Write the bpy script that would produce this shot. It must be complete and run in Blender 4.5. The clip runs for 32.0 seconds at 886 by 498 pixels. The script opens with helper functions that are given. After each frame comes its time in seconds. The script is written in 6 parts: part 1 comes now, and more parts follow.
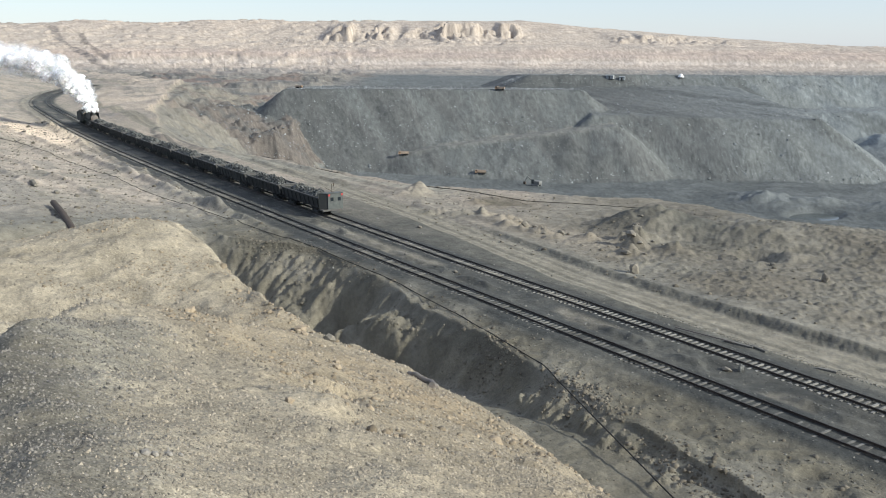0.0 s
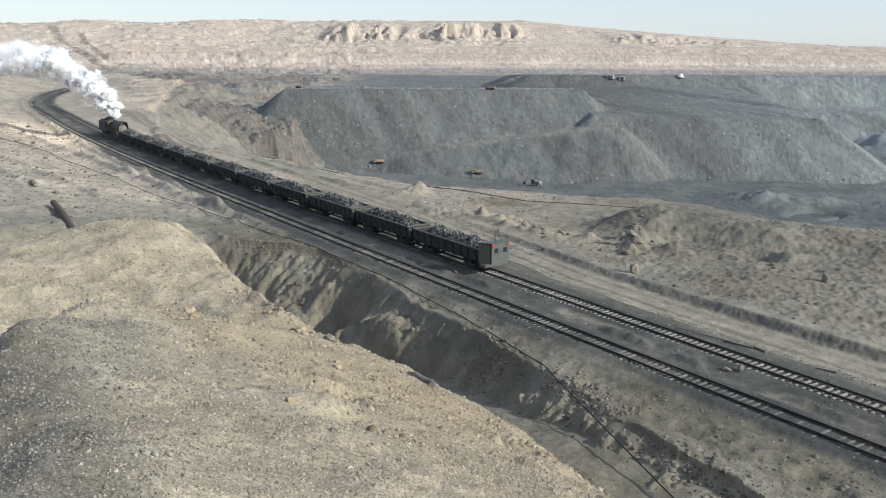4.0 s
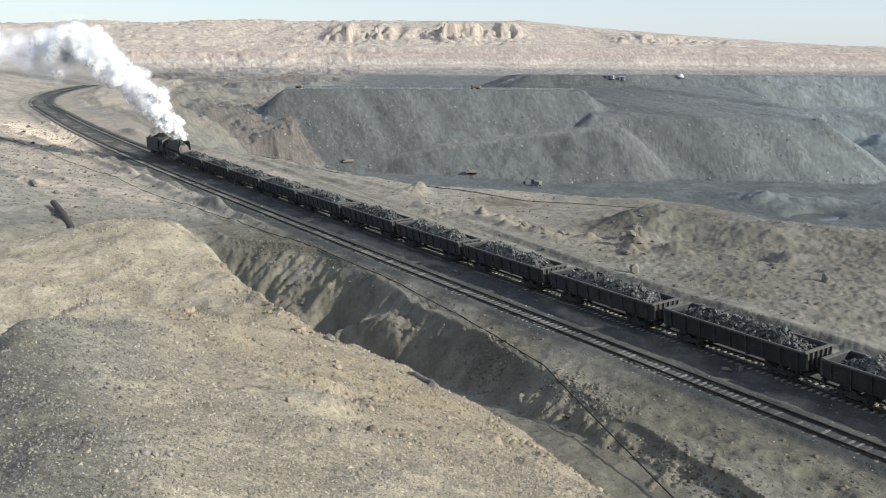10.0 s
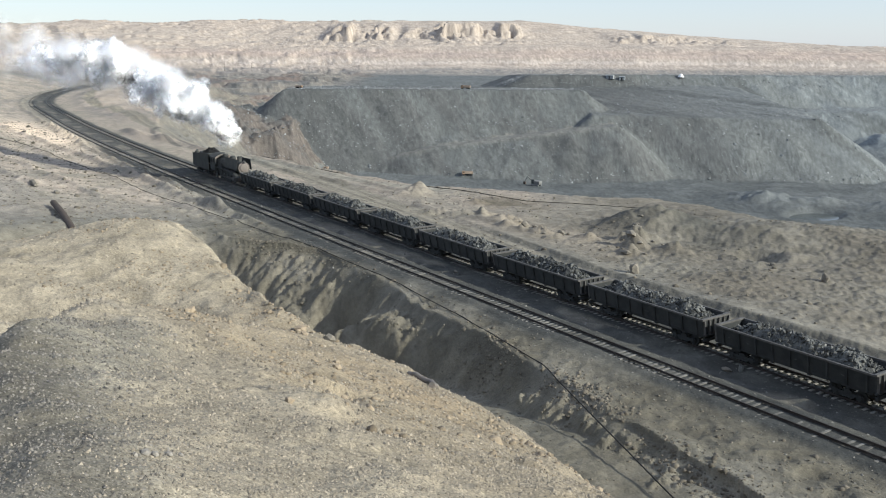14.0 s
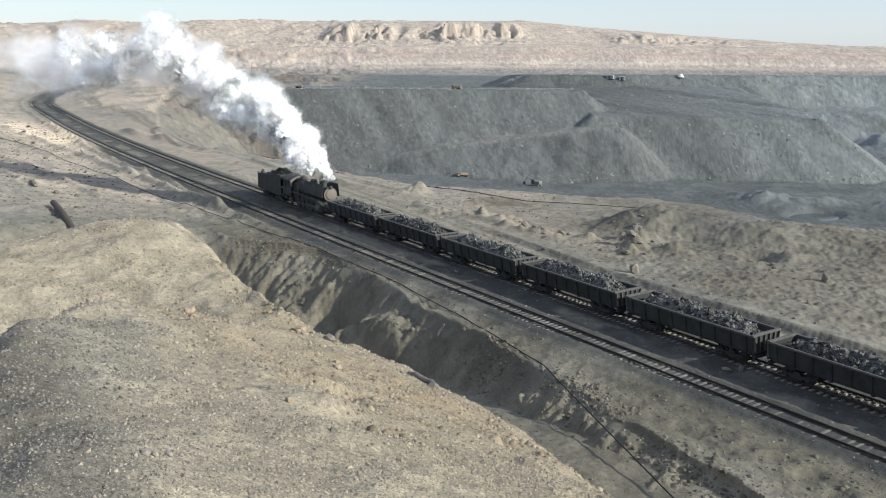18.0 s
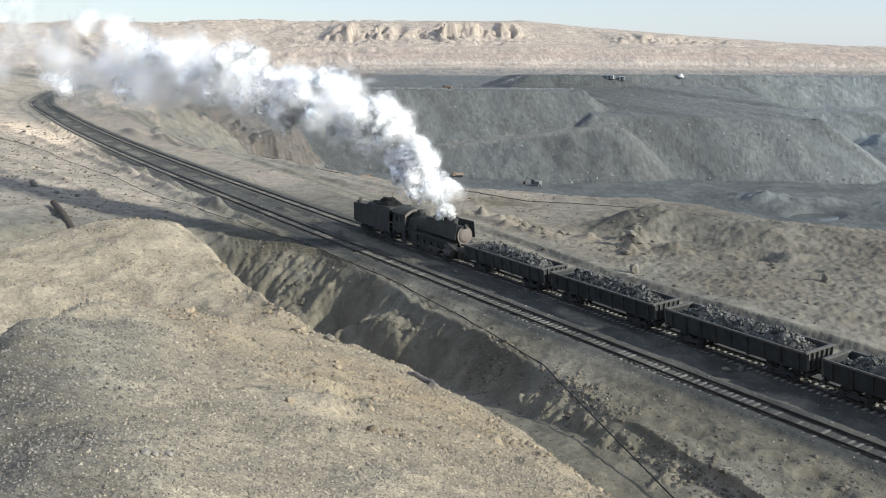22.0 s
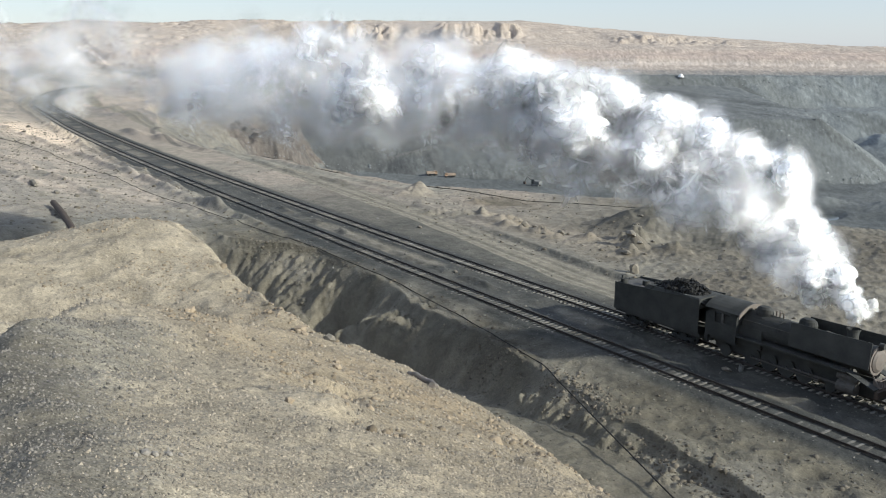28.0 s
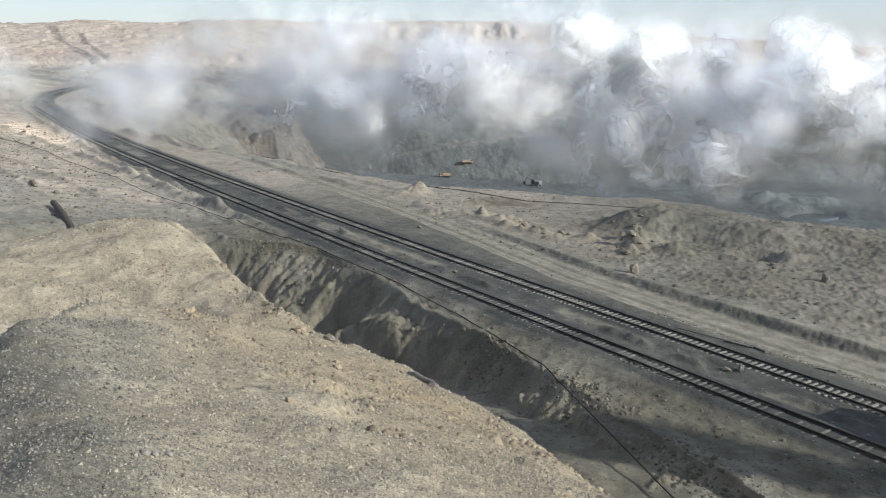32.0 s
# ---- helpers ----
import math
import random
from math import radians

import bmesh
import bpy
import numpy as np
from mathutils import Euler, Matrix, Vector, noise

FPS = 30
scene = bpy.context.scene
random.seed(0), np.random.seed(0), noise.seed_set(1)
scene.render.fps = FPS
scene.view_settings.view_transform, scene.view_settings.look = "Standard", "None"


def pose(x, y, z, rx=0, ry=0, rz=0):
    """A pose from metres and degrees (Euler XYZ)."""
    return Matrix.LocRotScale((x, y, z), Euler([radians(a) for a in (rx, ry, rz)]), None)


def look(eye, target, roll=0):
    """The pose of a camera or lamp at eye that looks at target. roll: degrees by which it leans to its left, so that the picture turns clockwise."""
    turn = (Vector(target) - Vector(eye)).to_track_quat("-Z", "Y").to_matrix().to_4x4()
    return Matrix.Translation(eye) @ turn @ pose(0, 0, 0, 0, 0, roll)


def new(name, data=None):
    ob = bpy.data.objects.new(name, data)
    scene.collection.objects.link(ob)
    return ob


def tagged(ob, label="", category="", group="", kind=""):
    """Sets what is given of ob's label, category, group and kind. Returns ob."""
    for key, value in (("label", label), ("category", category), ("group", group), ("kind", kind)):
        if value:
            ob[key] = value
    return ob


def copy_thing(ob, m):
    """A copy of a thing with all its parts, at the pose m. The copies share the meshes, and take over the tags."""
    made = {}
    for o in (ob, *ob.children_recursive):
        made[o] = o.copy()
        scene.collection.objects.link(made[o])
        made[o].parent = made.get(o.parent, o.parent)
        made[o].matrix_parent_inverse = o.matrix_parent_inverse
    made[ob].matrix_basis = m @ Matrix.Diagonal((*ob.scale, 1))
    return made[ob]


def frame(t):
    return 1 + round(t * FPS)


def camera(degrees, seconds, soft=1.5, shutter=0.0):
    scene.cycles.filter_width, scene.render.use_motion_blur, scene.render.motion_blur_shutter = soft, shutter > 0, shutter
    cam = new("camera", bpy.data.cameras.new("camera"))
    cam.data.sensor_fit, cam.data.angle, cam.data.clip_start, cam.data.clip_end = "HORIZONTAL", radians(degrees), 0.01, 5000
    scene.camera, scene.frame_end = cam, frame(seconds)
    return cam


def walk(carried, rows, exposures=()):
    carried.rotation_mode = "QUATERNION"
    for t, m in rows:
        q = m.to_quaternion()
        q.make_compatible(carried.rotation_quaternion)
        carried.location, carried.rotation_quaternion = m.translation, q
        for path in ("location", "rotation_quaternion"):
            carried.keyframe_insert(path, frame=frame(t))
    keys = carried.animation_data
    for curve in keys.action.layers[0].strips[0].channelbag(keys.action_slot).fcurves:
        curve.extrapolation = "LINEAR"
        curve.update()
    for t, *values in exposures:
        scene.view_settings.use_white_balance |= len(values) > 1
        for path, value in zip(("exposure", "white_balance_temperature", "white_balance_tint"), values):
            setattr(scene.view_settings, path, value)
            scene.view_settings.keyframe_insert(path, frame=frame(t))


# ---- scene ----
cam = camera(54.19, 32.0, soft=1.0)
EYE = Vector((0.0, 0.0, 23.241))
LOOK_YAW, LOOK_PITCH = radians(34.224), radians(13.096)
AIM = EYE + Vector((-math.cos(LOOK_YAW) * math.cos(LOOK_PITCH), math.sin(LOOK_YAW) * math.cos(LOOK_PITCH), -math.sin(LOOK_PITCH)))
walk(cam, [(0.0, look(EYE, AIM, 0.232)), (32.0, look(EYE, AIM, 0.232))], [(0.0, 0.55, 6330, 4), (21.0, 0.54, 6330, 4), (28.0, 0.44, 6330, 4), (32.0, 0.41, 6330, 4)])

# ---- world and sun ----
SUN_DIR = Vector((1.85, 0.95, 1.0)).normalized()
world = bpy.data.worlds.new("sky")
scene.world = world
world.use_nodes = True
wn = world.node_tree.nodes
sky = wn.new("ShaderNodeTexSky")
sky.sky_type = 'NISHITA'
sky.sun_disc = False
sky.sun_elevation = math.asin(SUN_DIR.z)
sky.sun_rotation = math.atan2(SUN_DIR.x, SUN_DIR.y)
sky.air_density, sky.dust_density, sky.ozone_density = 1.0, 0.35, 2.0
wn["Background"].inputs["Strength"].default_value = 0.11
haze = wn.new("ShaderNodeMix")
haze.data_type = 'RGBA'
haze.inputs[0].default_value = 0.62
haze.inputs[7].default_value = (4.35, 4.65, 5.8, 1)
world.node_tree.links.new(sky.outputs[0], haze.inputs[6])
world.node_tree.links.new(haze.outputs[2], wn["Background"].inputs["Color"])
sun = new("sun", bpy.data.lights.new("sun", 'SUN'))
sun.data.energy, sun.data.angle, sun.data.color = 4.35, radians(0.6), (1.0, 0.94, 0.845)
sun.matrix_world = look(SUN_DIR * 100, (0, 0, 0))


# ---- number fields for the terrain ----
def smooth(a, b, x):
    t = np.clip((x - a) / (b - a), 0, 1)
    return t * t * (3 - 2 * t)


def lattice(ix, iy, seed):
    h = (ix.astype(np.int64) * 374761393 + iy.astype(np.int64) * 668265263 + seed * 974711) & 0x7FFFFFFF
    h = ((h ^ (h >> 13)) * 1274126177) & 0x7FFFFFFF
    return ((h ^ (h >> 16)) & 0xFFFF) / 65535.0


def value_noise(x, y, seed=0):
    ix, iy = np.floor(x), np.floor(y)
    fx, fy = x - ix, y - iy
    fx, fy = fx * fx * fx * (fx * (fx * 6 - 15) + 10), fy * fy * fy * (fy * (fy * 6 - 15) + 10)
    a, b = lattice(ix, iy, seed), lattice(ix + 1, iy, seed)
    c, d = lattice(ix, iy + 1, seed), lattice(ix + 1, iy + 1, seed)
    return (a + (b - a) * fx) * (1 - fy) + (c + (d - c) * fx) * fy - 0.5


def fbm(x, y, size, octaves=4, seed=0):
    total, amp, f = 0.0, 1.0, 1.0 / size
    for k in range(octaves):
        total = total + amp * value_noise(x * f + 17.3 * k, y * f - 9.1 * k, seed + k)
        amp, f = amp * 0.5, f * 2.03
    return total


def ridged(x, y, size, octaves=3, seed=0):
    total, amp, f = 0.0, 1.0, 1.0 / size
    for k in range(octaves):
        total = total + amp * (0.5 - np.abs(value_noise(x * f, y * f, seed + k)) * 2)
        amp, f = amp * 0.5, f * 2.1
    return total


def tussocks(x, y, cell, seed):
    """Small scattered hillocks, one to a cell of ground, each of its own size."""
    ix, iy = np.floor(x / cell), np.floor(y / cell)
    best = np.zeros_like(x)
    for dx in (-1, 0, 1):
        for dy in (-1, 0, 1):
            jx, jy = ix + dx, iy + dy
            px, py = (jx + 0.15 + 0.7 * lattice(jx, jy, seed)) * cell, (jy + 0.15 + 0.7 * lattice(jx, jy, seed + 1)) * cell
            tall = lattice(jx, jy, seed + 2)
            best = np.maximum(best, tall * np.exp(-((x - px) ** 2 + (y - py) ** 2) / (cell * (0.18 + 0.2 * tall)) ** 2))
    return best


def bump(x, y, cx, cy, rx, ry, h):
    return h * np.exp(-((x - cx) / rx) ** 2 - ((y - cy) / ry) ** 2)


def mound(x, y, cx, cy, rx, ry, h, turn=0.0):
    """A tipped heap with straight sides and a blunt top; turn in degrees."""
    c, s = math.cos(math.radians(turn)), math.sin(math.radians(turn))
    a, b = ((x - cx) * c + (y - cy) * s) / rx, ((y - cy) * c - (x - cx) * s) / ry
    d = np.sqrt(a * a + b * b + 0.02)
    return h * np.maximum(1.14 - d, 0) ** 1.15


# ---- the line of the railway ----
NEAR_LINE, FAR_LINE = 48.162, 54.751


def bow(x):
    """Sideways offset of both tracks at x: nearly straight, then bending away at the far end."""
    x = np.asarray(x, float)
    u = (np.clip(x, -300, 60) + 90) / 50
    off = 0.112 * u * u - 0.056 * u ** 3
    off = off - 0.078 * np.minimum(x + 300, 0)
    off = off + 0.00112 * np.minimum(x + 365, 0) ** 2
    return off + np.maximum(x - 60, 0) * -0.018


PIT, EYE_Z = 1.5, 23.241
AXIS = (-math.cos(LOOK_YAW), math.sin(LOOK_YAW))
SIDE = (math.sin(LOOK_YAW), math.cos(LOOK_YAW))


def box_distance(q, s, q0, q1, s0, s1, ease=1.0):
    dq = np.maximum(np.maximum(q0 - q, q - q1), 0)
    ds = np.maximum(np.maximum((s0 - s) * ease, s - s1), 0)
    return np.hypot(dq, ds)


def table(x, xs, ys):
    return np.interp(x, xs, ys)


def way_distance(x, y, way):
    """Distance in plan from a line of points."""
    best = np.full_like(x, 1e9)
    for (x0, y0), (x1, y1) in zip(way, way[1:]):
        dx, dy = x1 - x0, y1 - y0
        k = np.clip(((x - x0) * dx + (y - y0) * dy) / (dx * dx + dy * dy), 0, 1)
        best = np.minimum(best, np.hypot(x - x0 - k * dx, y - y0 - k * dy))
    return best


def grain(x, y, cell, seed):
    """Loose debris: a random number for each cell of ground."""
    return lattice(np.floor(x / cell), np.floor(y / cell), seed) - 0.5


RUTS = [[(-275, 92), (-255, 77), (-235, 70.5), (-205, 68)], [(-285, 90), (-262, 74), (-240, 67.5), (-210, 65.5)], [(-268, 97), (-250, 82), (-228, 74), (-200, 70.5)]]
CABLE_WAY = [(-300, 22), (-235, 29.6), (-178.5, 36.7), (-143.7, 37.9), (-110.9, 42.5)]
RIDGES = [[(-330, 30), (-270, 34), (-215, 39.5), (-165, 42.2), (-120, 43.6)], [(-190, 24), (-160, 27.5), (-137, 30)], [(-230, 18), (-180, 19), (-150, 23)],
          [(-250, 66), (-190, 69), (-150, 71.5), (-118, 74)], [(-172, 73), (-140, 76.5), (-118, 75.5)], [(-110, 70.5), (-96, 72), (-84, 71.5)], [(-36.5, 38.6), (-34.2, 39.2), (-30.5, 42.0), (-27.6, 43.4), (-22.0, 43.2)]]


def terrain(x, y):
    """Ground height at the plan point (x, y), and the colour fields of its soil."""
    x, y = np.asarray(x, float), np.asarray(y, float)
    v = y - bow(np.maximum(x, -570))
    q, s = x * AXIS[0] + y * AXIS[1], x * SIDE[0] + y * SIDE[1]
    n_small = fbm(x, y, 1.1, 3, 11)
    n_mid = fbm(x, y, 6.0, 4, 21)
    n_big = fbm(x, y, 40.0, 4, 31)

    # bench with the two tracks, and the sandy plain beside it
    z = np.full_like(x, -0.38)
    plain = table(v, [-200, 0, 10, 22, 38, 45], [9.0, 4.5, 3.4, 2.0, 0.0, -0.40])
    z = np.where(v < 45, plain, z)
    rough_near = smooth(45.6, 43.5, v)
    z = z + rough_near * (0.45 * n_mid + 0.2 * n_small + 0.5 * n_big)
    z = z + 0.05 * n_small * (1 - rough_near)
    for line in (NEAR_LINE, FAR_LINE):
        off = np.abs(v - line)
        z = z + smooth(2.6, 1.5, off) * (0.155 - 0.03 * smooth(0.85, 0.6, off) + 0.06 * n_mid)
    between = np.exp(-((v - 51.4 - 0.4 * n_mid) / 0.75) ** 2) * smooth(-135, -120, x) * np.maximum(fbm(x, y, 3.2, 3, 44) + 0.12, 0)
    z = z + 0.9 * between
    berm = np.exp(-((v - 44.4 - 0.8 * n_big) / 0.8) ** 2) * smooth(-95, -115, x) * (0.55 + 0.8 * n_mid)
    z = z + np.maximum(berm, 0)
    teeth = np.abs(np.mod((x + 0.8 * v) / 6.2 + 0.35 * n_big, 1.0) - 0.5) * 2
    z = z + np.exp(-((v - 44.6) / 1.5) ** 2) * smooth(-222, -232, x) * smooth(-300, -285, x) * smooth(0.15, 0.9, teeth) * 0.9
    for way, tall in ((CABLE_WAY, 0.35), (RIDGES[0], 0.8), (RIDGES[1], 0.6), (RIDGES[2], 0.55), (RIDGES[3], 0.4), (RIDGES[4], 0.5), (RIDGES[5], 0.35), (RIDGES[6], 0.22)):
        off = way_distance(x, y + 2.0 * fbm(x, y, 25.0, 2, 41), way)
        z = z + np.maximum(tall + 0.5 * n_mid, 0) * np.exp(-(off / 0.9) ** 2)
    z = z + bump(x, y, -207, 43.5, 5, 2.0, 0.3) + bump(x, y, -226, 66, 6, 1.6, 1.6) + bump(x, y, -250, 64, 8, 1.3, 1.2)

    upland = smooth(-265, -310, x) * smooth(63, 74, v)
    z = z + upland * (2.4 * ridged(x + 0.5 * y, y, 46.0, 4, 47) + 1.6 * fbm(x, y, 12.0, 4, 48) + 1.0)
    z = z + smooth(-240, -270, x) * smooth(40, 30, v) * (1.2 * ridged(x, y * 2, 30.0, 3, 49))

    # the washed gully between hill and bench
    rim = table(x, [-104, -97, -92, -84, -79, -72, -66, -59, -47, -41, -35, -24, -10],
                [37.0, 41.5, 44.5, 44.2, 43.8, 43.9, 43.2, 42.6, 41.3, 40.6, 39.0, 37.5, 36.5]) + 0.7 * fbm(x, y * 0.3, 5.0, 3, 51)
    floor_z = table(x, [-112, -98, -85, -66, -55, -46, -38, -28, -15, 0], [1.2, -5.0, -7.5, -6.6, -4.6, -2.7, -1.5, -0.8, -0.7, -0.7])
    inside = rim - v
    spur = ridged(x + 0.5 * v, v * 0.3, 19.0, 2, 61) * smooth(0.0, 7.0, inside) * 1.6 + ridged(x + 0.3 * v, v * 0.2, 4.6, 3, 62) * smooth(0.0, 3.0, inside) * 0.16
    for hx, hw, hd in ((-103.0, 4.5, 3.6), (-76.5, 3.3, 5.5), (-50.5, 3.2, 1.6)):
        spur = spur - hd * np.exp(-((x - hx + 0.12 * inside + 1.2 * n_mid) / hw) ** 2) * smooth(0.0, 5.0, inside)
    spur = spur + 3.2 * np.exp(-((x + 66.0 + 0.9 * inside + 1.2 * n_mid) / 5.2) ** 2) * smooth(0.5, 4.5, inside)
    steep_wall = table(x, [-100, -80, -75, -71, -53, -47, -38], [0.62, 0.60, 0.75, 1.3, 1.3, 0.8, 0.4])
    rill = (ridged(x + 0.25 * v, v * 0.12, 1.5, 2, 64) * 0.3 + ridged(x + 0.2 * v + n_mid, v * 0.1, 0.7, 2, 66) * 0.24 + 0.22 * grain(x + 0.25 * v, v * 0.4, 0.55, 67)) * smooth(0.3, 2.5, inside)
    wall = -0.45 - steep_wall * inside + spur + rill + 0.5 * fbm(x, y, 1.2, 3, 65) * smooth(0, 1.5, inside) + 0.5 * fbm(x, y, 3.0, 4, 63) * smooth(0, 2, inside)
    cut = np.maximum(wall, floor_z + 0.5 * n_mid + 0.6 * spur * 0.3)
    reach = smooth(-112, -100, x) * smooth(8, -20, x) * smooth(4, 16, v)
    z = np.where(inside > 0, z * (1 - reach) + np.minimum(cut, z) * reach, z)

    # haul road beyond the tracks, with its bank
    road_mid = table(x, [-260, -150, -128, -103, -86, -66, -50, -30, 60], [71.0, 68.6, 67.4, 65.6, 63.6, 61.0, 60.3, 60.2, 60.2])
    road = smooth(2.7, 2.1, np.abs(v - road_mid - 0.9 + 0.5 * n_mid))
    back = v - road_mid - 3.5 + 0.35 * n_mid
    z = z - 0.12 * road - 0.10 * road * smooth(0.4, 0.2, np.abs(np.abs(v - road_mid - 0.9) - 1.0))
    bank = smooth(0.0, 1.2, back + 0.1 * n_small) * table(x, [-140, -95, -70, -40, 40], [0.0, 0.15, 0.5, 0.62, 0.62]) * (1 + 0.5 * n_mid)
    waste = smooth(0.0, 6.0, back)
    pock = fbm(x, y, 2.0, 3, 71)
    hummock = np.abs(value_noise(x / 1.3, y / 1.1, 72)) * 0.3 - 0.42 * smooth(0.12, 0.32, pock) + 0.16 * fbm(x, y, 0.7, 2, 73)
    waste_here = (waste > 0) & (x > -180) & (v < 125) & (x < 60)
    tuft = np.zeros_like(x)
    tuft[waste_here] = tussocks(x[waste_here], y[waste_here], 0.85, 171)
    z = z + bank + waste * (hummock * 0.22 + tuft * table(x, [-110, -75, -60], [0.06, 0.16, 0.27]) + 0.12 * n_mid + 0.7 * n_big)
    z = z + 0.10 * grain(x, y, 0.35, 74) * smooth(-0.6, 0.4, back) * smooth(2.0, 0.8, back)
    erosion = 1 + 0.25 * ridged(x, y, 2.2, 3, 76)
    lumpy = 0.75 + 0.9 * ridged(x, y, 1.6, 3, 77) + 0.5 * n_mid
    z = z + mound(x, y, -77.5, 87.0, 9.0, 6.5, 3.0, 35) * (0.9 + 0.35 * ridged(x, y, 3.2, 3, 78)) + mound(x, y, -66, 91, 9, 5, 1.5, 20) * erosion + bump(x, y, -60, 98, 14, 5, 1.6)
    z = z - mound(x, y, -59.8, 84.6, 3.4, 2.6, 1.9) + mound(x, y, -57.6, 86.5, 3.6, 1.8, 0.55, 50)
    for cx, cy, rx, ry, h, turn in ((-121.5, 77.5, 3.0, 2.2, 1.5, 0), (-118.5, 75.0, 5.0, 0.9, 0.5, 60), (-103.4, 69.8, 4.6, 0.8, 0.75, 54), (-99.0, 72.0, 5.0, 0.8, 0.8, 50), (-97.5, 72.8, 1.6, 1.0, 0.6, 0),
                                    (-92.6, 73.6, 2.6, 1.3, 0.9, 30), (-89.6, 72.6, 2.2, 0.9, 1.0, 70), (-87.0, 71.6, 1.2, 0.7, 0.5, 10), (-83.8, 72.9, 2.4, 1.1, 1.0, 25), (-80.8, 72.0, 1.5, 0.8, 0.7, 50),
                                    (-78.0, 75.0, 2.0, 1.2, 0.9, 20), (-73.5, 79.0, 3.4, 1.8, 1.5, 60), (-71.2, 76.4, 1.8, 1.3, 1.2, 30), (-69.6, 73.6, 1.6, 1.2, 1.1, 10), (-67.0, 78.5, 2.4, 1.4, 0.8, 20), (-112.0, 72.0, 1.6, 1.0, 0.5, 0), (-107.5, 79.5, 2.2, 1.2, 0.6, 30)):
        z = z + mound(x, y, cx, cy, rx, ry, h, turn) * np.clip(lumpy, 0.35, 1.6)
    z = z + bump(x, y, -240, 64, 9, 2.2, 1.2)

    # pit floor, its spoil heaps and the far wall
    brink = table(x, [-420, -330, -244, -203, -170, -149, -126, -114, -95, -72, -55, 60],
                  [110, 84, 70, 71, 76, 79, 83, 91, 104, 104, 112, 122]) + 4 * fbm(x, y, 22.0, 3, 81)
    # the pit is worked out at two thirds of its size, seen from the hill
    xr, yr, qr = x, y, q
    x, y, q, s = x / PIT, y / PIT, q / PIT, s / PIT
    low = -18 + table(s, [-140, -85, -62, -35, 30], [15.0, 12.5, 6.5, 0.6, 0.0])
    low = low + (1.0 - low) * smooth(380, 620, q)
    low = low + 1.6 * fbm(x, y, 26.0, 4, 83) * (0.35 + smooth(-30, -70, s)) + 0.35 * fbm(x, y, 6.0, 4, 22)
    rubble = grain(x, y, 0.45, 77)
    left = smooth(-45, -75, s)
    low = low + left * (1.8 * fbm(x, y, 14.0, 4, 85) + 1.4 * ridged(x + 0.6 * y, y, 30.0, 3, 86) + 0.25 * rubble)
    step_base = low + 5 * fbm(x, y, 90, 3, 84)
    stepped = np.floor(step_base / 2.4) * 2.4 + 2.4 * smooth(0.65, 0.95, step_base / 2.4 - np.floor(step_base / 2.4))
    low = low + (stepped - low) * smooth(-55, -90, s) * 0.8 + 1.2 * ridged(x, y, 45, 3, 87) * smooth(330, 420, q)
    pond = np.hypot((x + 126) / 5.2, (y - 200) / 8.0)
    shore = bump(q, s, 238, 88, 9, 8, 2.4) + bump(q, s, 232, 102, 7, 12, 1.8) + bump(q, s, 222, 118, 7, 9, 1.8)
    low = low + shore * (1 + 0.6 * fbm(x, y, 4.0, 4, 88)) + bump(q, s, 330, 172, 26, 20, 9.0) * (1 + 0.3 * fbm(x, y, 9.0, 3, 89)) + 0.14 * rubble
    low = low * smooth(0.6, 1.35, pond) + (-19.2) * (1 - smooth(0.6, 1.35, pond))
    rib = ridged(s + 0.75 * q, q * 0.14, 13.0, 2, 91) * 0.34 + ridged(s + 0.3 * q, q * 0.1, 5.0, 2, 92) * 0.2 + fbm(x, y, 9.0, 3, 93) * 0.4 + 0.07 * rubble
    lump = fbm(x, y, 3.0, 2, 95)
    rock = 4.2 * fbm(x, y, 11.0, 4, 97) + 2.4 * ridged(x, y, 7.0, 3, 98) + 0.6 * rubble
    shelf = -4.0 - 1.3 * box_distance(q, s, 264, 330, -78, -51) + rock
    q_wavy = q + 5 * fbm(x, y, 30, 3, 99)
    tilt = 0.035 * np.maximum(q - 322, 0)
    levels = np.stack([
        8.4 - tilt + 0.25 * lump - 0.72 * box_distance(q_wavy, s + 4 * fbm(x, y, 24, 3, 100), 322, 432, -58, 52),
        table(s, [-40, -5, 41, 62], [-18.5, -9.7, -4.0, -1.5]) + 0.3 * lump - 0.72 * box_distance(q_wavy, s, 292, 420, -34, 58, 0.8),
        11.5 - 0.03 * np.maximum(q - 392, 0) + 0.25 * lump - 0.72 * box_distance(q_wavy, s, 392, 520, 38, 420, 0.55),
        0.2 + 0.08 * np.clip(q - 302, 0, 90) + 0.2 * lump - 0.72 * box_distance(q_wavy + 0.12 * np.maximum(s - 62, 0), s, 304, 420, 52, 128, 0.9),
        -3.4 + 0.02 * (s - 74) + 0.2 * lump - 0.72 * box_distance(q_wavy, s, 352, 420, 74, 420, 0.4),
        shelf])
    heaps = levels.max(0)
    tread = smooth(9.5, 7.0, np.abs(q_wavy - 299.5)) * smooth(-40, -34, s) * smooth(64, 54, s) * (levels.argmax(0) == 1)
    heap_on = heaps > low
    basin = np.where(heap_on, heaps + rib * (1 - tread) * smooth(0.0, 1.5, np.abs(heaps - 8.0)), low)
    rise = table(s, [-900, -563, -200, 100, 200, 330, 563, 1200], [50, 52, 57, 57, 47, 37, 22, 8])
    edge = q + 0.10 * np.abs(s + 150) + 45 * fbm(x, y, 210, 4, 101)
    lower = smooth(760, 830, edge) * 5 + smooth(840, 900, edge) * 10 + smooth(940, 1000, edge) * 8
    gentle = smooth(1010, 1220, edge)
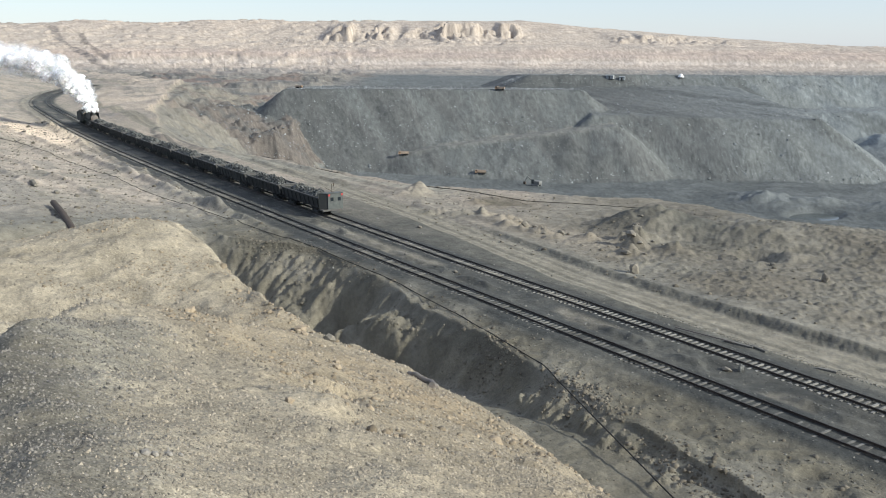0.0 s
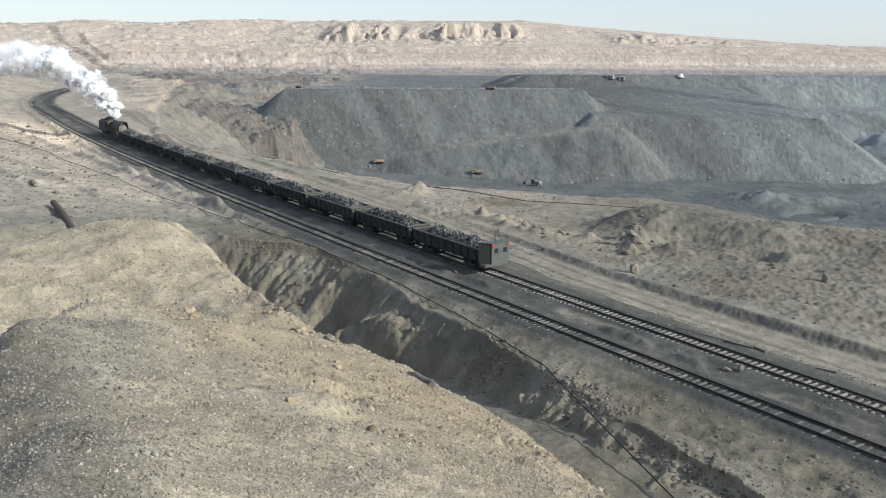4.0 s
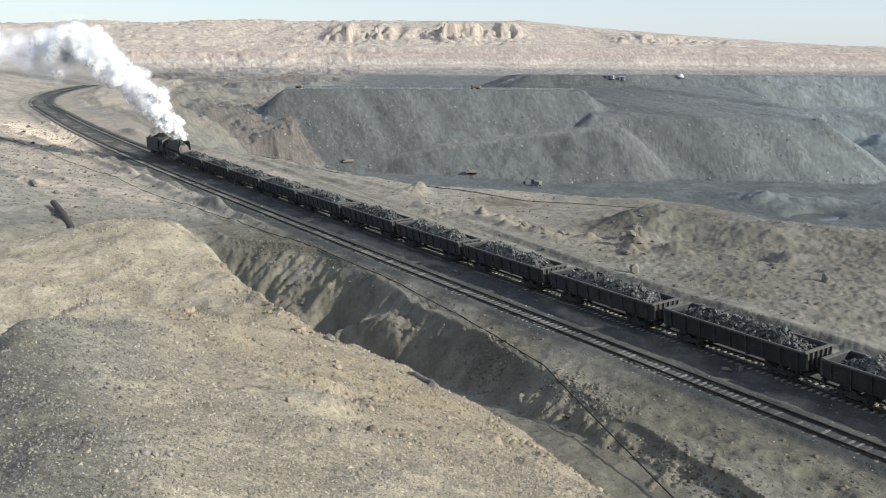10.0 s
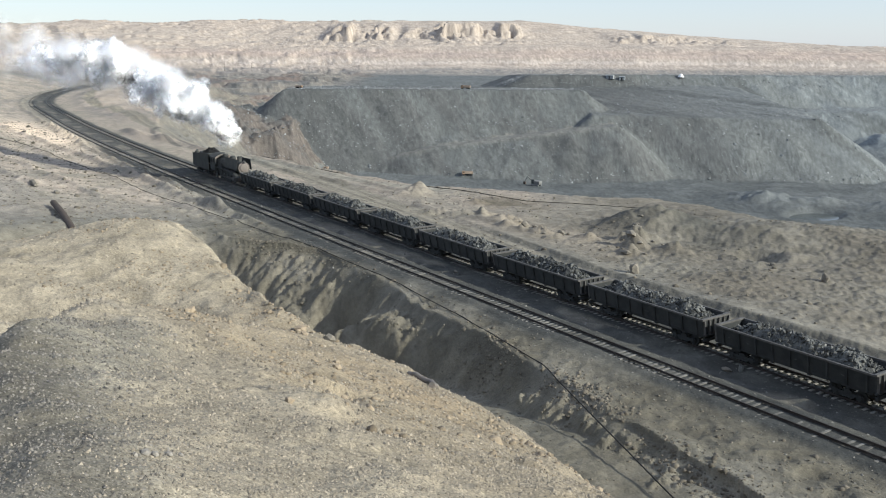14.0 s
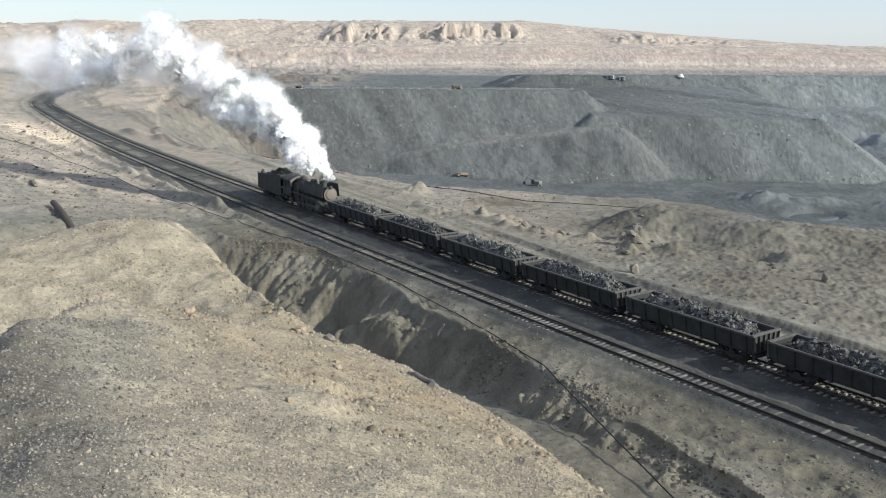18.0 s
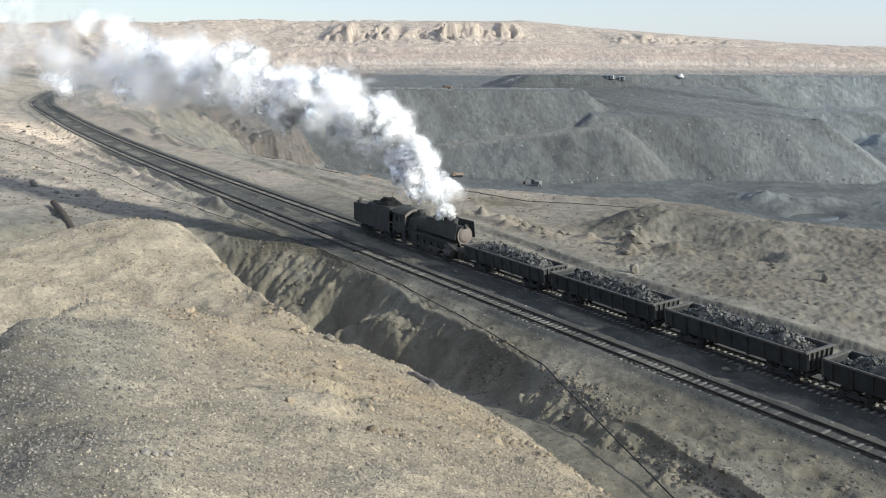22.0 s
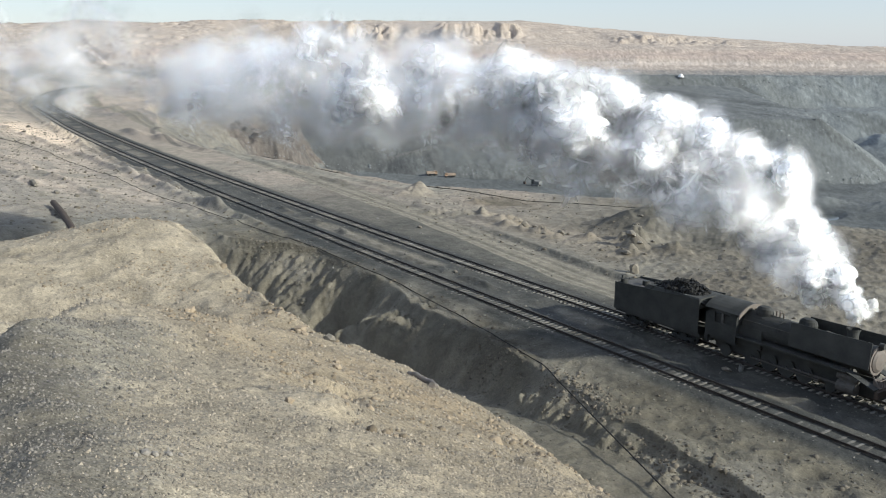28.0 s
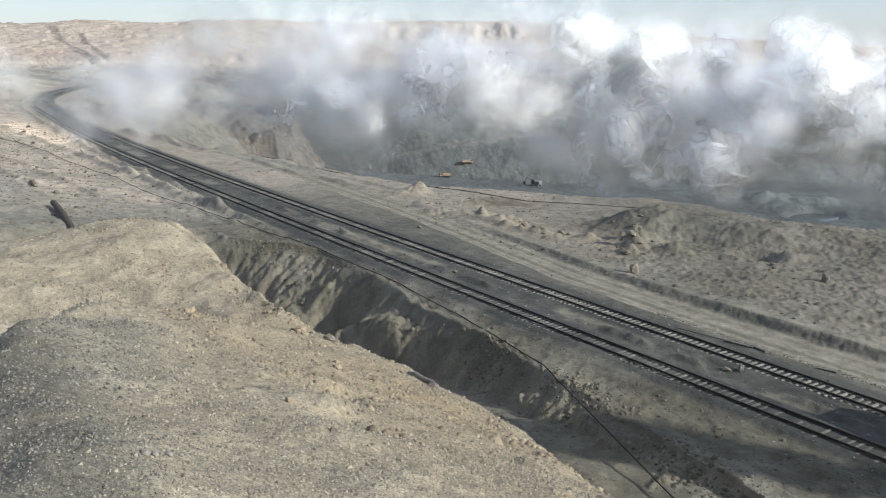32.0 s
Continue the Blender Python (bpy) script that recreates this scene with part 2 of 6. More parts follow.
    flute = 26 * ridged(x, y, 70, 4, 103) + 34 * fbm(x, y, 22, 4, 104) + 16 * value_noise(x / 6.0, y / 6.0, 108)
    flute = 0.35 * flute + 0.65 * 11 * np.round(flute / 11)
    talus = smooth(1000, 1060, edge) * smooth(1110, 1080, edge) * 7 * fbm(x, y, 12, 3, 107)
    steep = 0.26 * smooth(1000, 1085, edge) + 0.26 * smooth(1078, 1092, edge + flute) + 0.28 * smooth(1094, 1108, edge + 1.2 * flute) + 0.20 * smooth(1090, 1260, edge)
    craggy = np.maximum(smooth(-165, -120, s) * smooth(110, 80, s), 0.75 * smooth(180, 205, s) * smooth(360, 320, s))
    craggy = craggy * (1 - 0.8 * np.exp(-((s + 54) / 7.0) ** 2)) * (0.5 + 0.5 * smooth(-0.25, 0.1, value_noise(s / 26.0, 0 * s, 110) + 0.5 * value_noise(s / 9.0, 0 * s, 111)))
    far = lower + talus * craggy + (gentle * (1 - craggy) + steep * craggy) * (rise - 23)
    far = far + (1.3 * ridged(x, y, 50, 3, 105) + 0.7 * fbm(x, y, 14, 3, 106)) * smooth(760, 900, edge) * smooth(1300, 1100, edge)
    basin = basin + np.where(q > 560, far, 0)
    zp = basin
    basin = EYE_Z + PIT * (basin - EYE_Z)
    heap_on = heap_on & (v > brink)
    deep = (v - brink) * table(xr, [-520, -430, -350], [0.26, 0.26, 0.62]) + 2.6 * fbm(xr, yr, 24.0, 3, 82) * smooth(0, 12, v - brink)
    bench = deep / 3.2 - np.floor(deep / 3.2)
    terraced = (np.floor(deep / 3.2) + smooth(0.55, 0.95, bench)) * 3.2
    deep = deep + (terraced - deep) * smooth(-340, -400, xr) * 0.75
    fall = -0.5 - deep + 0.8 * n_mid + (2.4 * fbm(xr, yr, 9.0, 4, 80) + 1.4 * ridged(xr, yr, 14.0, 4, 79) + 0.7 * rubble) * smooth(0, 8, v - brink)
    z = np.where(v > brink, np.maximum(basin, fall), z)
    z = np.where(qr > 860, z + (basin - z) * smooth(860, 950, qr), z)
    pit_side = smooth(0, 6, v - brink)
    qp, sp = q, s
    x, y, q = xr, yr, qr

    # the hill on which the view stands
    t = np.abs(x)
    hill = 21.5 - 0.150 * np.maximum(-x, 0) - 0.40 * np.maximum(y, 0)
    hill = hill + bump(x, y, -19, 4, 8, 7, 0.9) - bump(x, y, -30, 1, 6, 8, 2.6) + bump(x, y, -44, 12, 7, 6.0, 4.35) + bump(x, y, -33, 13, 7, 4, 1.5) + bump(x, y, -23, 11, 5, 5, 0.6) + bump(x, y, -44, 3, 6, 5, 0.5) - bump(x, y, -10, 11, 6, 4.5, 0.4)
    past = -x - 8.4 - 2.55 * y + 0.8 * n_mid
    hill = hill - 1.0 * smooth(0.0, 5.0, past) * smooth(5.5, 3.5, y) * smooth(-40, -28, x)
    hill = hill - 0.7 * np.log1p(np.exp(np.clip((np.minimum(0.2 + 0.1 * t, 1.6) - y + 0.5 * n_mid) * 6, -30, 30))) / 6 * smooth(-3, -8, x) * smooth(-34, -22, x)
    lip = table(x, [-60, -44, -36, -28, -18, -9, 0, 20], [11.0, 13.0, 13.6, 13.4, 13.4, 10.2, 9.0, 8.6]) + 1.0 * fbm(x, y * 0.4, 5.0, 3, 111)
    hill = hill + 0.55 * ridged(x, y, 2.4, 3, 113) * np.exp(-((y - lip) / 1.6) ** 2) * smooth(-24, -32, x)
    hill = hill - 0.45 * np.maximum(y - lip, 0) - 0.45 * np.maximum(y - lip - 1.5, 0)
    hill = hill - 0.6 * np.maximum(-46 - x, 0) + 0.45 * n_mid * smooth(2, 8, np.hypot(x, y)) * (1 - 0.5 * smooth(-22, -32, x)) + 0.13 * n_small + 0.30 * fbm(x, y, 2.2, 3, 115) * smooth(5, 14, np.hypot(x, y)) * (1 - 0.4 * smooth(-22, -32, x)) + 0.10 * np.maximum(fbm(x, y, 0.55, 3, 117) - 0.05, 0) * smooth(3, 9, np.hypot(x, y)) + 0.012 * grain(x, y, 0.09, 118) - mound(x, y, -13.7, 7.35, 1.5, 0.28, 0.16, 70)
    z = np.where(hill > z, hill, z)
    on_hill = (hill >= z)
    return z, dict(v=v, q=qp, s=sp, zp=zp, road=road, waste=waste, inside=inside, on_hill=on_hill, heap=heap_on & (v > brink), pit=pit_side, far=smooth(700, 840, edge) * (q > 560), edge=edge, tread=tread,
                   road_mid=road_mid, n_mid=n_mid, n_big=n_big, n_small=n_small, back=back, pond=pond, tuft=tuft * waste, left=left, shore=shore, rubble=rubble, fall=(v > brink) & (fall > basin), shelf=levels.argmax(0) == 5)


# ---- materials ----
def material(name, color, rough=0.8, metal=0.0, vary=0.35, size=1.0, relief=0.3, tint=None, fine=0.06, attribute="", by_object=0.0, by_island=0.0):
    """A worn surface: colour varied at two scales, with a fine relief. size and fine in metres."""
    m = bpy.data.materials.new(name)
    m.use_nodes = True
    t = m.node_tree
    n, l = t.nodes, t.links
    bsdf = n["Principled BSDF"]
    bsdf.inputs["Roughness"].default_value = rough
    bsdf.inputs["Metallic"].default_value = metal
    bsdf.inputs["Specular IOR Level"].default_value = 0.25
    geo = n.new("ShaderNodeTexCoord")
    big = n.new("ShaderNodeTexNoise")
    big.inputs["Scale"].default_value, big.inputs["Detail"].default_value = 1.0 / size, 6.0
    small = n.new("ShaderNodeTexNoise")
    small.inputs["Scale"].default_value, small.inputs["Detail"].default_value = 1.0 / fine, 4.0
    for tex in (big, small):
        l.new(geo.outputs["Object"], tex.inputs["Vector"])
    mix = n.new("ShaderNodeMix")
    mix.data_type = 'RGBA'
    other = tint or tuple(c * (1 - vary) for c in color)
    mix.inputs[7].default_value = (*other, 1)
    if attribute:
        at = n.new("ShaderNodeAttribute")
        at.attribute_name = attribute
        l.new(at.outputs["Color"], mix.inputs[6])
        shade = n.new("ShaderNodeMix")
        shade.data_type, shade.blend_type = 'RGBA', 'MULTIPLY'
        shade.inputs[0].default_value = 1.0
        shade.inputs[7].default_value = (1 - vary, 1 - vary, 1 - vary * 0.95, 1)
        l.new(at.outputs["Color"], shade.inputs[6])
        l.new(shade.outputs[2], mix.inputs[7])
    else:
        mix.inputs[6].default_value = (*color, 1)
    ramp = n.new("ShaderNodeMapRange")
    ramp.inputs[1].default_value, ramp.inputs[2].default_value = 0.38, 0.64
    add = n.new("ShaderNodeMath")
    add.operation = 'MULTIPLY_ADD'
    add.inputs[1].default_value = 0.5
    half = n.new("ShaderNodeMath")
    half.operation = 'MULTIPLY'
    half.inputs[1].default_value = 0.5
    l.new(small.outputs[0], half.inputs[0])
    l.new(big.outputs[0], add.inputs[0])
    l.new(half.outputs[0], add.inputs[2])
    l.new(add.outputs[0], ramp.inputs[0])
    l.new(ramp.outputs[0], mix.inputs[0])
    last = mix.outputs[2]
    for amount, node, out in ((by_object, "ShaderNodeObjectInfo", "Random"), (by_island, "ShaderNodeNewGeometry", "Random Per Island")):
        if amount:
            src = n.new(node)
            span = n.new("ShaderNodeMapRange")
            span.inputs[3].default_value, span.inputs[4].default_value = 1 - amount, 1 + amount
            l.new(src.outputs[out], span.inputs[0])
            mul = n.new("ShaderNodeVectorMath")
            mul.operation = 'SCALE'
            l.new(last, mul.inputs[0])
            l.new(span.outputs[0], mul.inputs[3])
            last = mul.outputs[0]
    l.new(last, bsdf.inputs["Base Color"])
    if relief:
        b = n.new("ShaderNodeBump")
        b.inputs["Strength"].default_value, b.inputs["Distance"].default_value = relief, fine * 0.8
        l.new(small.outputs[0], b.inputs["Height"])
        l.new(b.outputs[0], bsdf.inputs["Normal"])
    return m


def gritty(m, sizes):
    """Add loose grit to a soil: cells of stones, each of its own shade, with their relief."""
    t = m.node_tree
    n, l = t.nodes, t.links
    bsdf = n["Principled BSDF"]
    colour, normal = bsdf.inputs["Base Color"].links[0].from_socket, bsdf.inputs["Normal"].links[0].from_socket
    co = n.new("ShaderNodeTexCoord")
    for size, amount, relief in sizes:
        v = n.new("ShaderNodeTexVoronoi")
        v.inputs["Scale"].default_value = 1.0 / size
        l.new(co.outputs["Object"], v.inputs["Vector"])
        sep = n.new("ShaderNodeSeparateColor")
        l.new(v.outputs["Color"], sep.inputs[0])
        span = n.new("ShaderNodeMapRange")
        span.inputs[3].default_value, span.inputs[4].default_value = 1 - amount, 1 + amount * 0.8
        l.new(sep.outputs[0], span.inputs[0])
        mul = n.new("ShaderNodeVectorMath")
        mul.operation = 'SCALE'
        l.new(colour, mul.inputs[0])
        l.new(span.outputs[0], mul.inputs[3])
        colour = mul.outputs[0]
        b = n.new("ShaderNodeBump")
        b.inputs["Strength"].default_value, b.inputs["Distance"].default_value = relief, size * 0.5
        b.invert = True
        l.new(v.outputs["Distance"], b.inputs["Height"])
        l.new(normal, b.inputs["Normal"])
        normal = b.outputs[0]
    l.new(colour, bsdf.inputs["Base Color"])
    l.new(normal, bsdf.inputs["Normal"])


SOIL = material("soil", (0.3, 0.3, 0.3), 0.95, vary=0.22, size=0.9, relief=0.25, fine=0.10, attribute="soil")
gritty(SOIL, ((0.016, 0.30, 0.2), (0.05, 0.18, 0.2), (0.17, 0.08, 0.2), (0.6, 0.06, 0.2)))
STONE = material("stone", (0.335, 0.292, 0.23), 0.9, vary=0.4, size=0.6, relief=0.5, fine=0.05, by_island=0.35)
BOULDER = material("boulder", (0.235, 0.212, 0.175), 0.9, vary=0.4, size=0.5, relief=0.7, fine=0.06, by_object=0.15)
RAIL = material("rail_steel", (0.07, 0.062, 0.058), 0.55, 0.4, vary=0.4, size=0.8, relief=0.1)
TIE = material("sleeper_wood", (0.25, 0.238, 0.215), 0.9, vary=0.5, size=0.7, relief=0.5, fine=0.03, by_object=0.3)
TIE_DARK = material("sleeper_sooty", (0.175, 0.167, 0.152), 0.9, vary=0.5, size=0.7, relief=0.5, fine=0.03, by_object=0.35)
BLACK = material("sooty_black_steel", (0.026, 0.029, 0.030), 0.72, 0.0, vary=0.5, size=0.9, relief=0.15, tint=(0.042, 0.044, 0.044), fine=0.04)
ENGINE = material("dusty_engine_steel", (0.033, 0.036, 0.036), 0.75, 0.0, vary=0.5, size=1.1, relief=0.2, tint=(0.07, 0.071, 0.068), fine=0.05)
WAGON = material("wagon_steel", (0.026, 0.029, 0.030), 0.72, 0.0, vary=0.5, size=0.8, relief=0.2, tint=(0.052, 0.054, 0.053), fine=0.05, by_object=0.2)
WORN = material("worn_dusty_steel", (0.11, 0.108, 0.105), 0.65, 0.0, vary=0.5, size=0.35, relief=0.25, tint=(0.06, 0.055, 0.05), fine=0.05)
COAL = material("coal", (0.026, 0.027, 0.026), 0.5, 0.0, vary=0.5, size=0.5, relief=0.6, tint=(0.14, 0.142, 0.134), fine=0.05, by_island=0.85)
GREY_PLATE = material("grey_paint", (0.10, 0.11, 0.107), 0.6, vary=0.3, size=0.5, relief=0.15, tint=(0.055, 0.06, 0.059))
RED = material("red_lamp", (0.42, 0.055, 0.055), 0.4, vary=0.2, size=0.2, relief=0.0)
GLASS = material("dark_glass", (0.02, 0.025, 0.03), 0.15, vary=0.1, size=0.5, relief=0.0)
RUST = material("rusty_steel", (0.095, 0.075, 0.062), 0.85, vary=0.45, size=0.3, relief=0.4)
BRIGHT = material("dusty_light_paint", (0.145, 0.135, 0.124), 0.7, vary=0.4, size=0.2, relief=0.2, tint=(0.18, 0.15, 0.13))
CABLE = material("cable_rubber", (0.03, 0.028, 0.026), 0.8, vary=0.3, size=0.5, relief=0.2)


# ---- mesh helpers ----
def part(name, bm, mat, parent=None, label="", smooth_faces=False):
    """Link a bmesh as one mesh object under its thing."""
    me = bpy.data.meshes.new(name)
    bm.normal_update()
    bm.to_mesh(me)
    bm.free()
    me.materials.append(mat)
    if smooth_faces:
        me.polygons.foreach_set("use_smooth", [True] * len(me.polygons))
    ob = new(name, me)
    if parent:
        ob.parent = parent
    if label:
        ob["label"] = label
    return ob


def same(ob, parent, m):
    """Another piece on the same mesh."""
    twin = new(ob.name.split(".")[0], ob.data)
    twin.parent = parent
    twin.matrix_basis = m
    return twin


def hexa(bm, pts):
    """A block from eight corners: four below, four above, both anticlockwise."""
    vs = [bm.verts.new(p) for p in pts]
    for f in ((3, 2, 1, 0), (4, 5, 6, 7), (0, 1, 5, 4), (1, 2, 6, 5), (2, 3, 7, 6), (3, 0, 4, 7)):
        bm.faces.new([vs[i] for i in f])
    return vs


def block(bm, x0, x1, y0, y1, z0, z1, bevel=0.0):
    b = min(bevel, (x1 - x0) / 3, (y1 - y0) / 3)
    if bevel <= 0:
        return hexa(bm, [(x0, y0, z0), (x1, y0, z0), (x1, y1, z0), (x0, y1, z0), (x0, y0, z1), (x1, y0, z1), (x1, y1, z1), (x0, y1, z1)])
    hexa(bm, [(x0, y0, z0), (x1, y0, z0), (x1, y1, z0), (x0, y1, z0), (x0, y0, z1 - b), (x1, y0, z1 - b), (x1, y1, z1 - b), (x0, y1, z1 - b)])
    return hexa(bm, [(x0, y0, z1 - b), (x1, y0, z1 - b), (x1, y1, z1 - b), (x0, y1, z1 - b), (x0 + b, y0 + b, z1), (x1 - b, y0 + b, z1), (x1 - b, y1 - b, z1), (x0 + b, y1 - b, z1)])


def tube(bm, a, b, r, r2=None, n=12, caps=True):
    """A round bar or cone from a to b."""
    a, b = Vector(a), Vector(b)
    r2 = r if r2 is None else r2
    side = (b - a).normalized().orthogonal().normalized()
    other = (b - a).normalized().cross(side)
    rings = []
    for p, rad in ((a, r), (b, r2)):
        rings.append([bm.verts.new(p + (side * math.cos(k * math.tau / n) + other * math.sin(k * math.tau / n)) * rad) for k in range(n)])
    for k in range(n):
        bm.faces.new((rings[0][k], rings[0][(k + 1) % n], rings[1][(k + 1) % n], rings[1][k]))
    if caps:
        bm.faces.new(rings[0][::-1])
        bm.faces.new(rings[1])


def lathe(bm, profile, axis_z=2.9, n=24):
    """A body turned about a level axis along x: profile of (x, radius)."""
    rings = []
    for x, r in profile:
        rings.append([bm.verts.new((x, r * math.cos(k * math.tau / n), axis_z + r * math.sin(k * math.tau / n))) for k in range(n)])
    for a, b in zip(rings, rings[1:]):
        for k in range(n):
            bm.faces.new((a[k], b[k], b[(k + 1) % n], a[(k + 1) % n]))
    bm.faces.new(rings[0])
    bm.faces.new(rings[-1][::-1])


def hull_stone(rng, sx, sy, sz, bm=None, at=(0, 0, 0), cuts=1):
    """A broken stone: a rough lump with flat faces."""
    own = bm or bmesh.new()
    made = bmesh.ops.create_icosphere(own, subdivisions=cuts, radius=1.0)["verts"]
    spin = Euler((rng.uniform(0, 6), rng.uniform(0, 6), rng.uniform(0, 6))).to_matrix()
    for w in made:
        k = rng.uniform(0.72, 1.12)
        c = spin @ (w.co * k)
        w.co = Vector(at) + Vector((c.x * sx, c.y * sy, c.z * sz))
    return own


def empty(name, at=(0, 0, 0)):
    ob = new(name)
    ob.location = at
    return ob


# ---- the ground sheet ----
def ground_sheet():
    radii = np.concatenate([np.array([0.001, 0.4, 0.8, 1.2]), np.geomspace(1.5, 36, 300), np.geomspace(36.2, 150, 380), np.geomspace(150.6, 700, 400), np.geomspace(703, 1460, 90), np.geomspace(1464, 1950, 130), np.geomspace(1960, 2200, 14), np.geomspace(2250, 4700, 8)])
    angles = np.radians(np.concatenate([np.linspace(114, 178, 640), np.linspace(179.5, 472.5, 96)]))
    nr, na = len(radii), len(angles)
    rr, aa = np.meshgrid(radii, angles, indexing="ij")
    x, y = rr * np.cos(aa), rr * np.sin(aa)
    z, f = terrain(x, y)
    z = np.where(rr > 2300, np.maximum(z, 6.0), z)
    verts = np.stack([x, y, z], -1).reshape(-1, 3)
    i, j = np.meshgrid(np.arange(nr - 1), np.arange(na), indexing="ij")
    jn = (j + 1) % na
    faces = np.stack([i * na + j, (i + 1) * na + j, (i + 1) * na + jn, i * na + jn], -1).reshape(-1, 4)
    me = bpy.data.meshes.new("ground")
    me.vertices.add(len(verts))
    me.vertices.foreach_set("co", verts.ravel())
    me.loops.add(faces.size)
    me.loops.foreach_set("vertex_index", faces.ravel().astype(np.int32))
    me.polygons.add(len(faces))
    me.polygons.foreach_set("loop_start", np.arange(0, faces.size, 4, dtype=np.int32))
    me.polygons.foreach_set("use_smooth", np.ones(len(faces), bool))
    me.update(calc_edges=True)
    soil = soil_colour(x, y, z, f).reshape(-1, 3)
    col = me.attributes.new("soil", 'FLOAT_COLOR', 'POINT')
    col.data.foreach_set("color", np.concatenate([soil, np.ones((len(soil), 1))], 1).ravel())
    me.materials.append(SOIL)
    ob = new("ground", me)
    return tagged(ob, "dusty tan and grey open-pit ground with spoil heaps and terraced walls", "ground", kind="structure")


def lay(base, colour, amount):
    a = np.clip(amount, 0, 1)[..., None]
    return base * (1 - a) + np.array(colour) * a


def soil_colour(x, y, z, f):
    """What lies on the ground where: sand, clay, coal dust, spoil, road, strata of the far wall; some shade and haze
    are painted in.
    """
    v = f["v"]
    patch = fbm(x, y, 9.0, 4, 201)
    wide = fbm(x, y, 55.0, 3, 203)
    c = np.empty(x.shape + (3,))
    c[:] = (0.25, 0.225, 0.185)
    c = lay(c, (0.19, 0.175, 0.15), 0.5 + 1.5 * patch)
    c = lay(c, (0.36, 0.305, 0.235), smooth(0.1, 0.4, wide) * 0.6)
    c = lay(c, (0.375, 0.308, 0.248), smooth(-75, -105, x) * smooth(56, 60, v) * smooth(100, 85, v) * (0.75 + patch))
    c = lay(c, (0.435, 0.36, 0.292), smooth(-110, -150, x) * smooth(46, 40, v) * (0.75 + patch))
    c = lay(c, (0.30, 0.262, 0.222), smooth(-110, -130, x) * smooth(46, 40, v) * smooth(0.05, 0.25, fbm(x * 0.25, y, 5.0, 4, 215)) * 0.8)
    up = smooth(-255, -300, x) * smooth(60, 70, v)
    c = lay(c, (0.40, 0.33, 0.272), up)
    c = lay(c, (0.25, 0.22, 0.19), up * smooth(0.02, 0.22, fbm(x * 0.5, y + 0.3 * x, 14.0, 4, 213)) * 0.8)
    # the trodden strip between gully and line
    strip = smooth(34, 40, v) * smooth(46.5, 45, v) * smooth(-125, -100, x)
    c = lay(c, (0.125, 0.11, 0.084), strip * (0.8 + patch))
    # coal dust and ash along the line, gravel up to the road
    inner = 43.9 + 2.9 * smooth(-205, -228, x)
    bed = smooth(inner, inner + 2.4, v + 1.2 * patch) * smooth(58.2, 56.8, v + 0.8 * patch) * smooth(-575, -560, x)
    verge = smooth(56.0, 57.5, v) * smooth(-0.9, -1.5, v - f["road_mid"] + 0.7 * patch) * smooth(-150, -110, x)
    c = lay(c, (0.108, 0.101, 0.086), verge * (0.85 + 0.5 * patch))
    c = lay(c, (0.060, 0.060, 0.057), bed * (0.95 + 0.4 * patch))
    c = lay(c, (0.24, 0.21, 0.168), bed * smooth(49.9, 50.7, v) * smooth(53.2, 52.4, v) * smooth(-0.05, 0.2, patch) * 0.7)
    # gully: darker inside the rim and at its right end, paler patches higher up
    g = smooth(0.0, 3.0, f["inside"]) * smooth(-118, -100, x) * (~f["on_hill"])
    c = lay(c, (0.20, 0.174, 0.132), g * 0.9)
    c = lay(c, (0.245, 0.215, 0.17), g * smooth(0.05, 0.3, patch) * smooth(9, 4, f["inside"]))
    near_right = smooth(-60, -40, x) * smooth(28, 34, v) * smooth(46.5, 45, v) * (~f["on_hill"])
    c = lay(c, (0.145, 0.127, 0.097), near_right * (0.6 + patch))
    c = lay(c, (0.19, 0.172, 0.136), (bump(x, y, -43.5, 36.5, 5.0, 3.0, 1.2) + bump(x, y, -29.5, 38.5, 4.5, 2.2, 1.2)) * (~f["on_hill"]) * (0.7 + patch))
    # road and its ruts, the waste ground behind
    c = lay(c, (0.175, 0.15, 0.118), f["waste"] * (0.75 + 0.8 * patch) * smooth(-112, -85, x))
    c = lay(c, (0.30, 0.252, 0.198), f["waste"] * smooth(-60, -85, x) * smooth(82, 74, v) * (0.7 + patch))
    # dark band along the bank: its shaded face painted into the colour
    c = lay(c, (0.115, 0.105, 0.088), smooth(-0.3, 0.0, f["back"]) * smooth(1.5, 0.9, f["back"]) * smooth(-110, -80, x) * 0.7)
    c = lay(c, (0.13, 0.108, 0.075), bump(x, y, -98, 83, 15, 4, 1.1) * (0.5 + 1.6 * patch))
    off = v - f["road_mid"] - 0.9
    c = lay(c, (0.285, 0.248, 0.193), f["road"] * (0.9 + 0.3 * patch))
    for wheel in (-1.5, -0.5, 0.8, 1.7):
        c = lay(c, (0.195, 0.175, 0.143), f["road"] * smooth(0.42, 0.15, np.abs(off - wheel - 0.35 * f["n_big"])) * 0.55)
    c = lay(c, (0.30, 0.272, 0.222), smooth(2.2, 1.2, way_distance(x, y, [(-205, 69), (-165, 72), (-138, 75.5), (-122, 82)])) * 0.8)
    for way in RUTS:
        c = lay(c, (0.115, 0.105, 0.095), smooth(1.0, 0.5, way_distance(x, y, way)) * 0.8)
    c = lay(c, (0.125, 0.117, 0.1), bump(x, y, -73, 89, 11, 7, 1.3) * (0.7 + patch))
    c = lay(c, (0.085, 0.079, 0.063), smooth(0.3, 0.75, f["tuft"]) * smooth(-90, -65, x) * 0.65)
    zp = f["zp"]
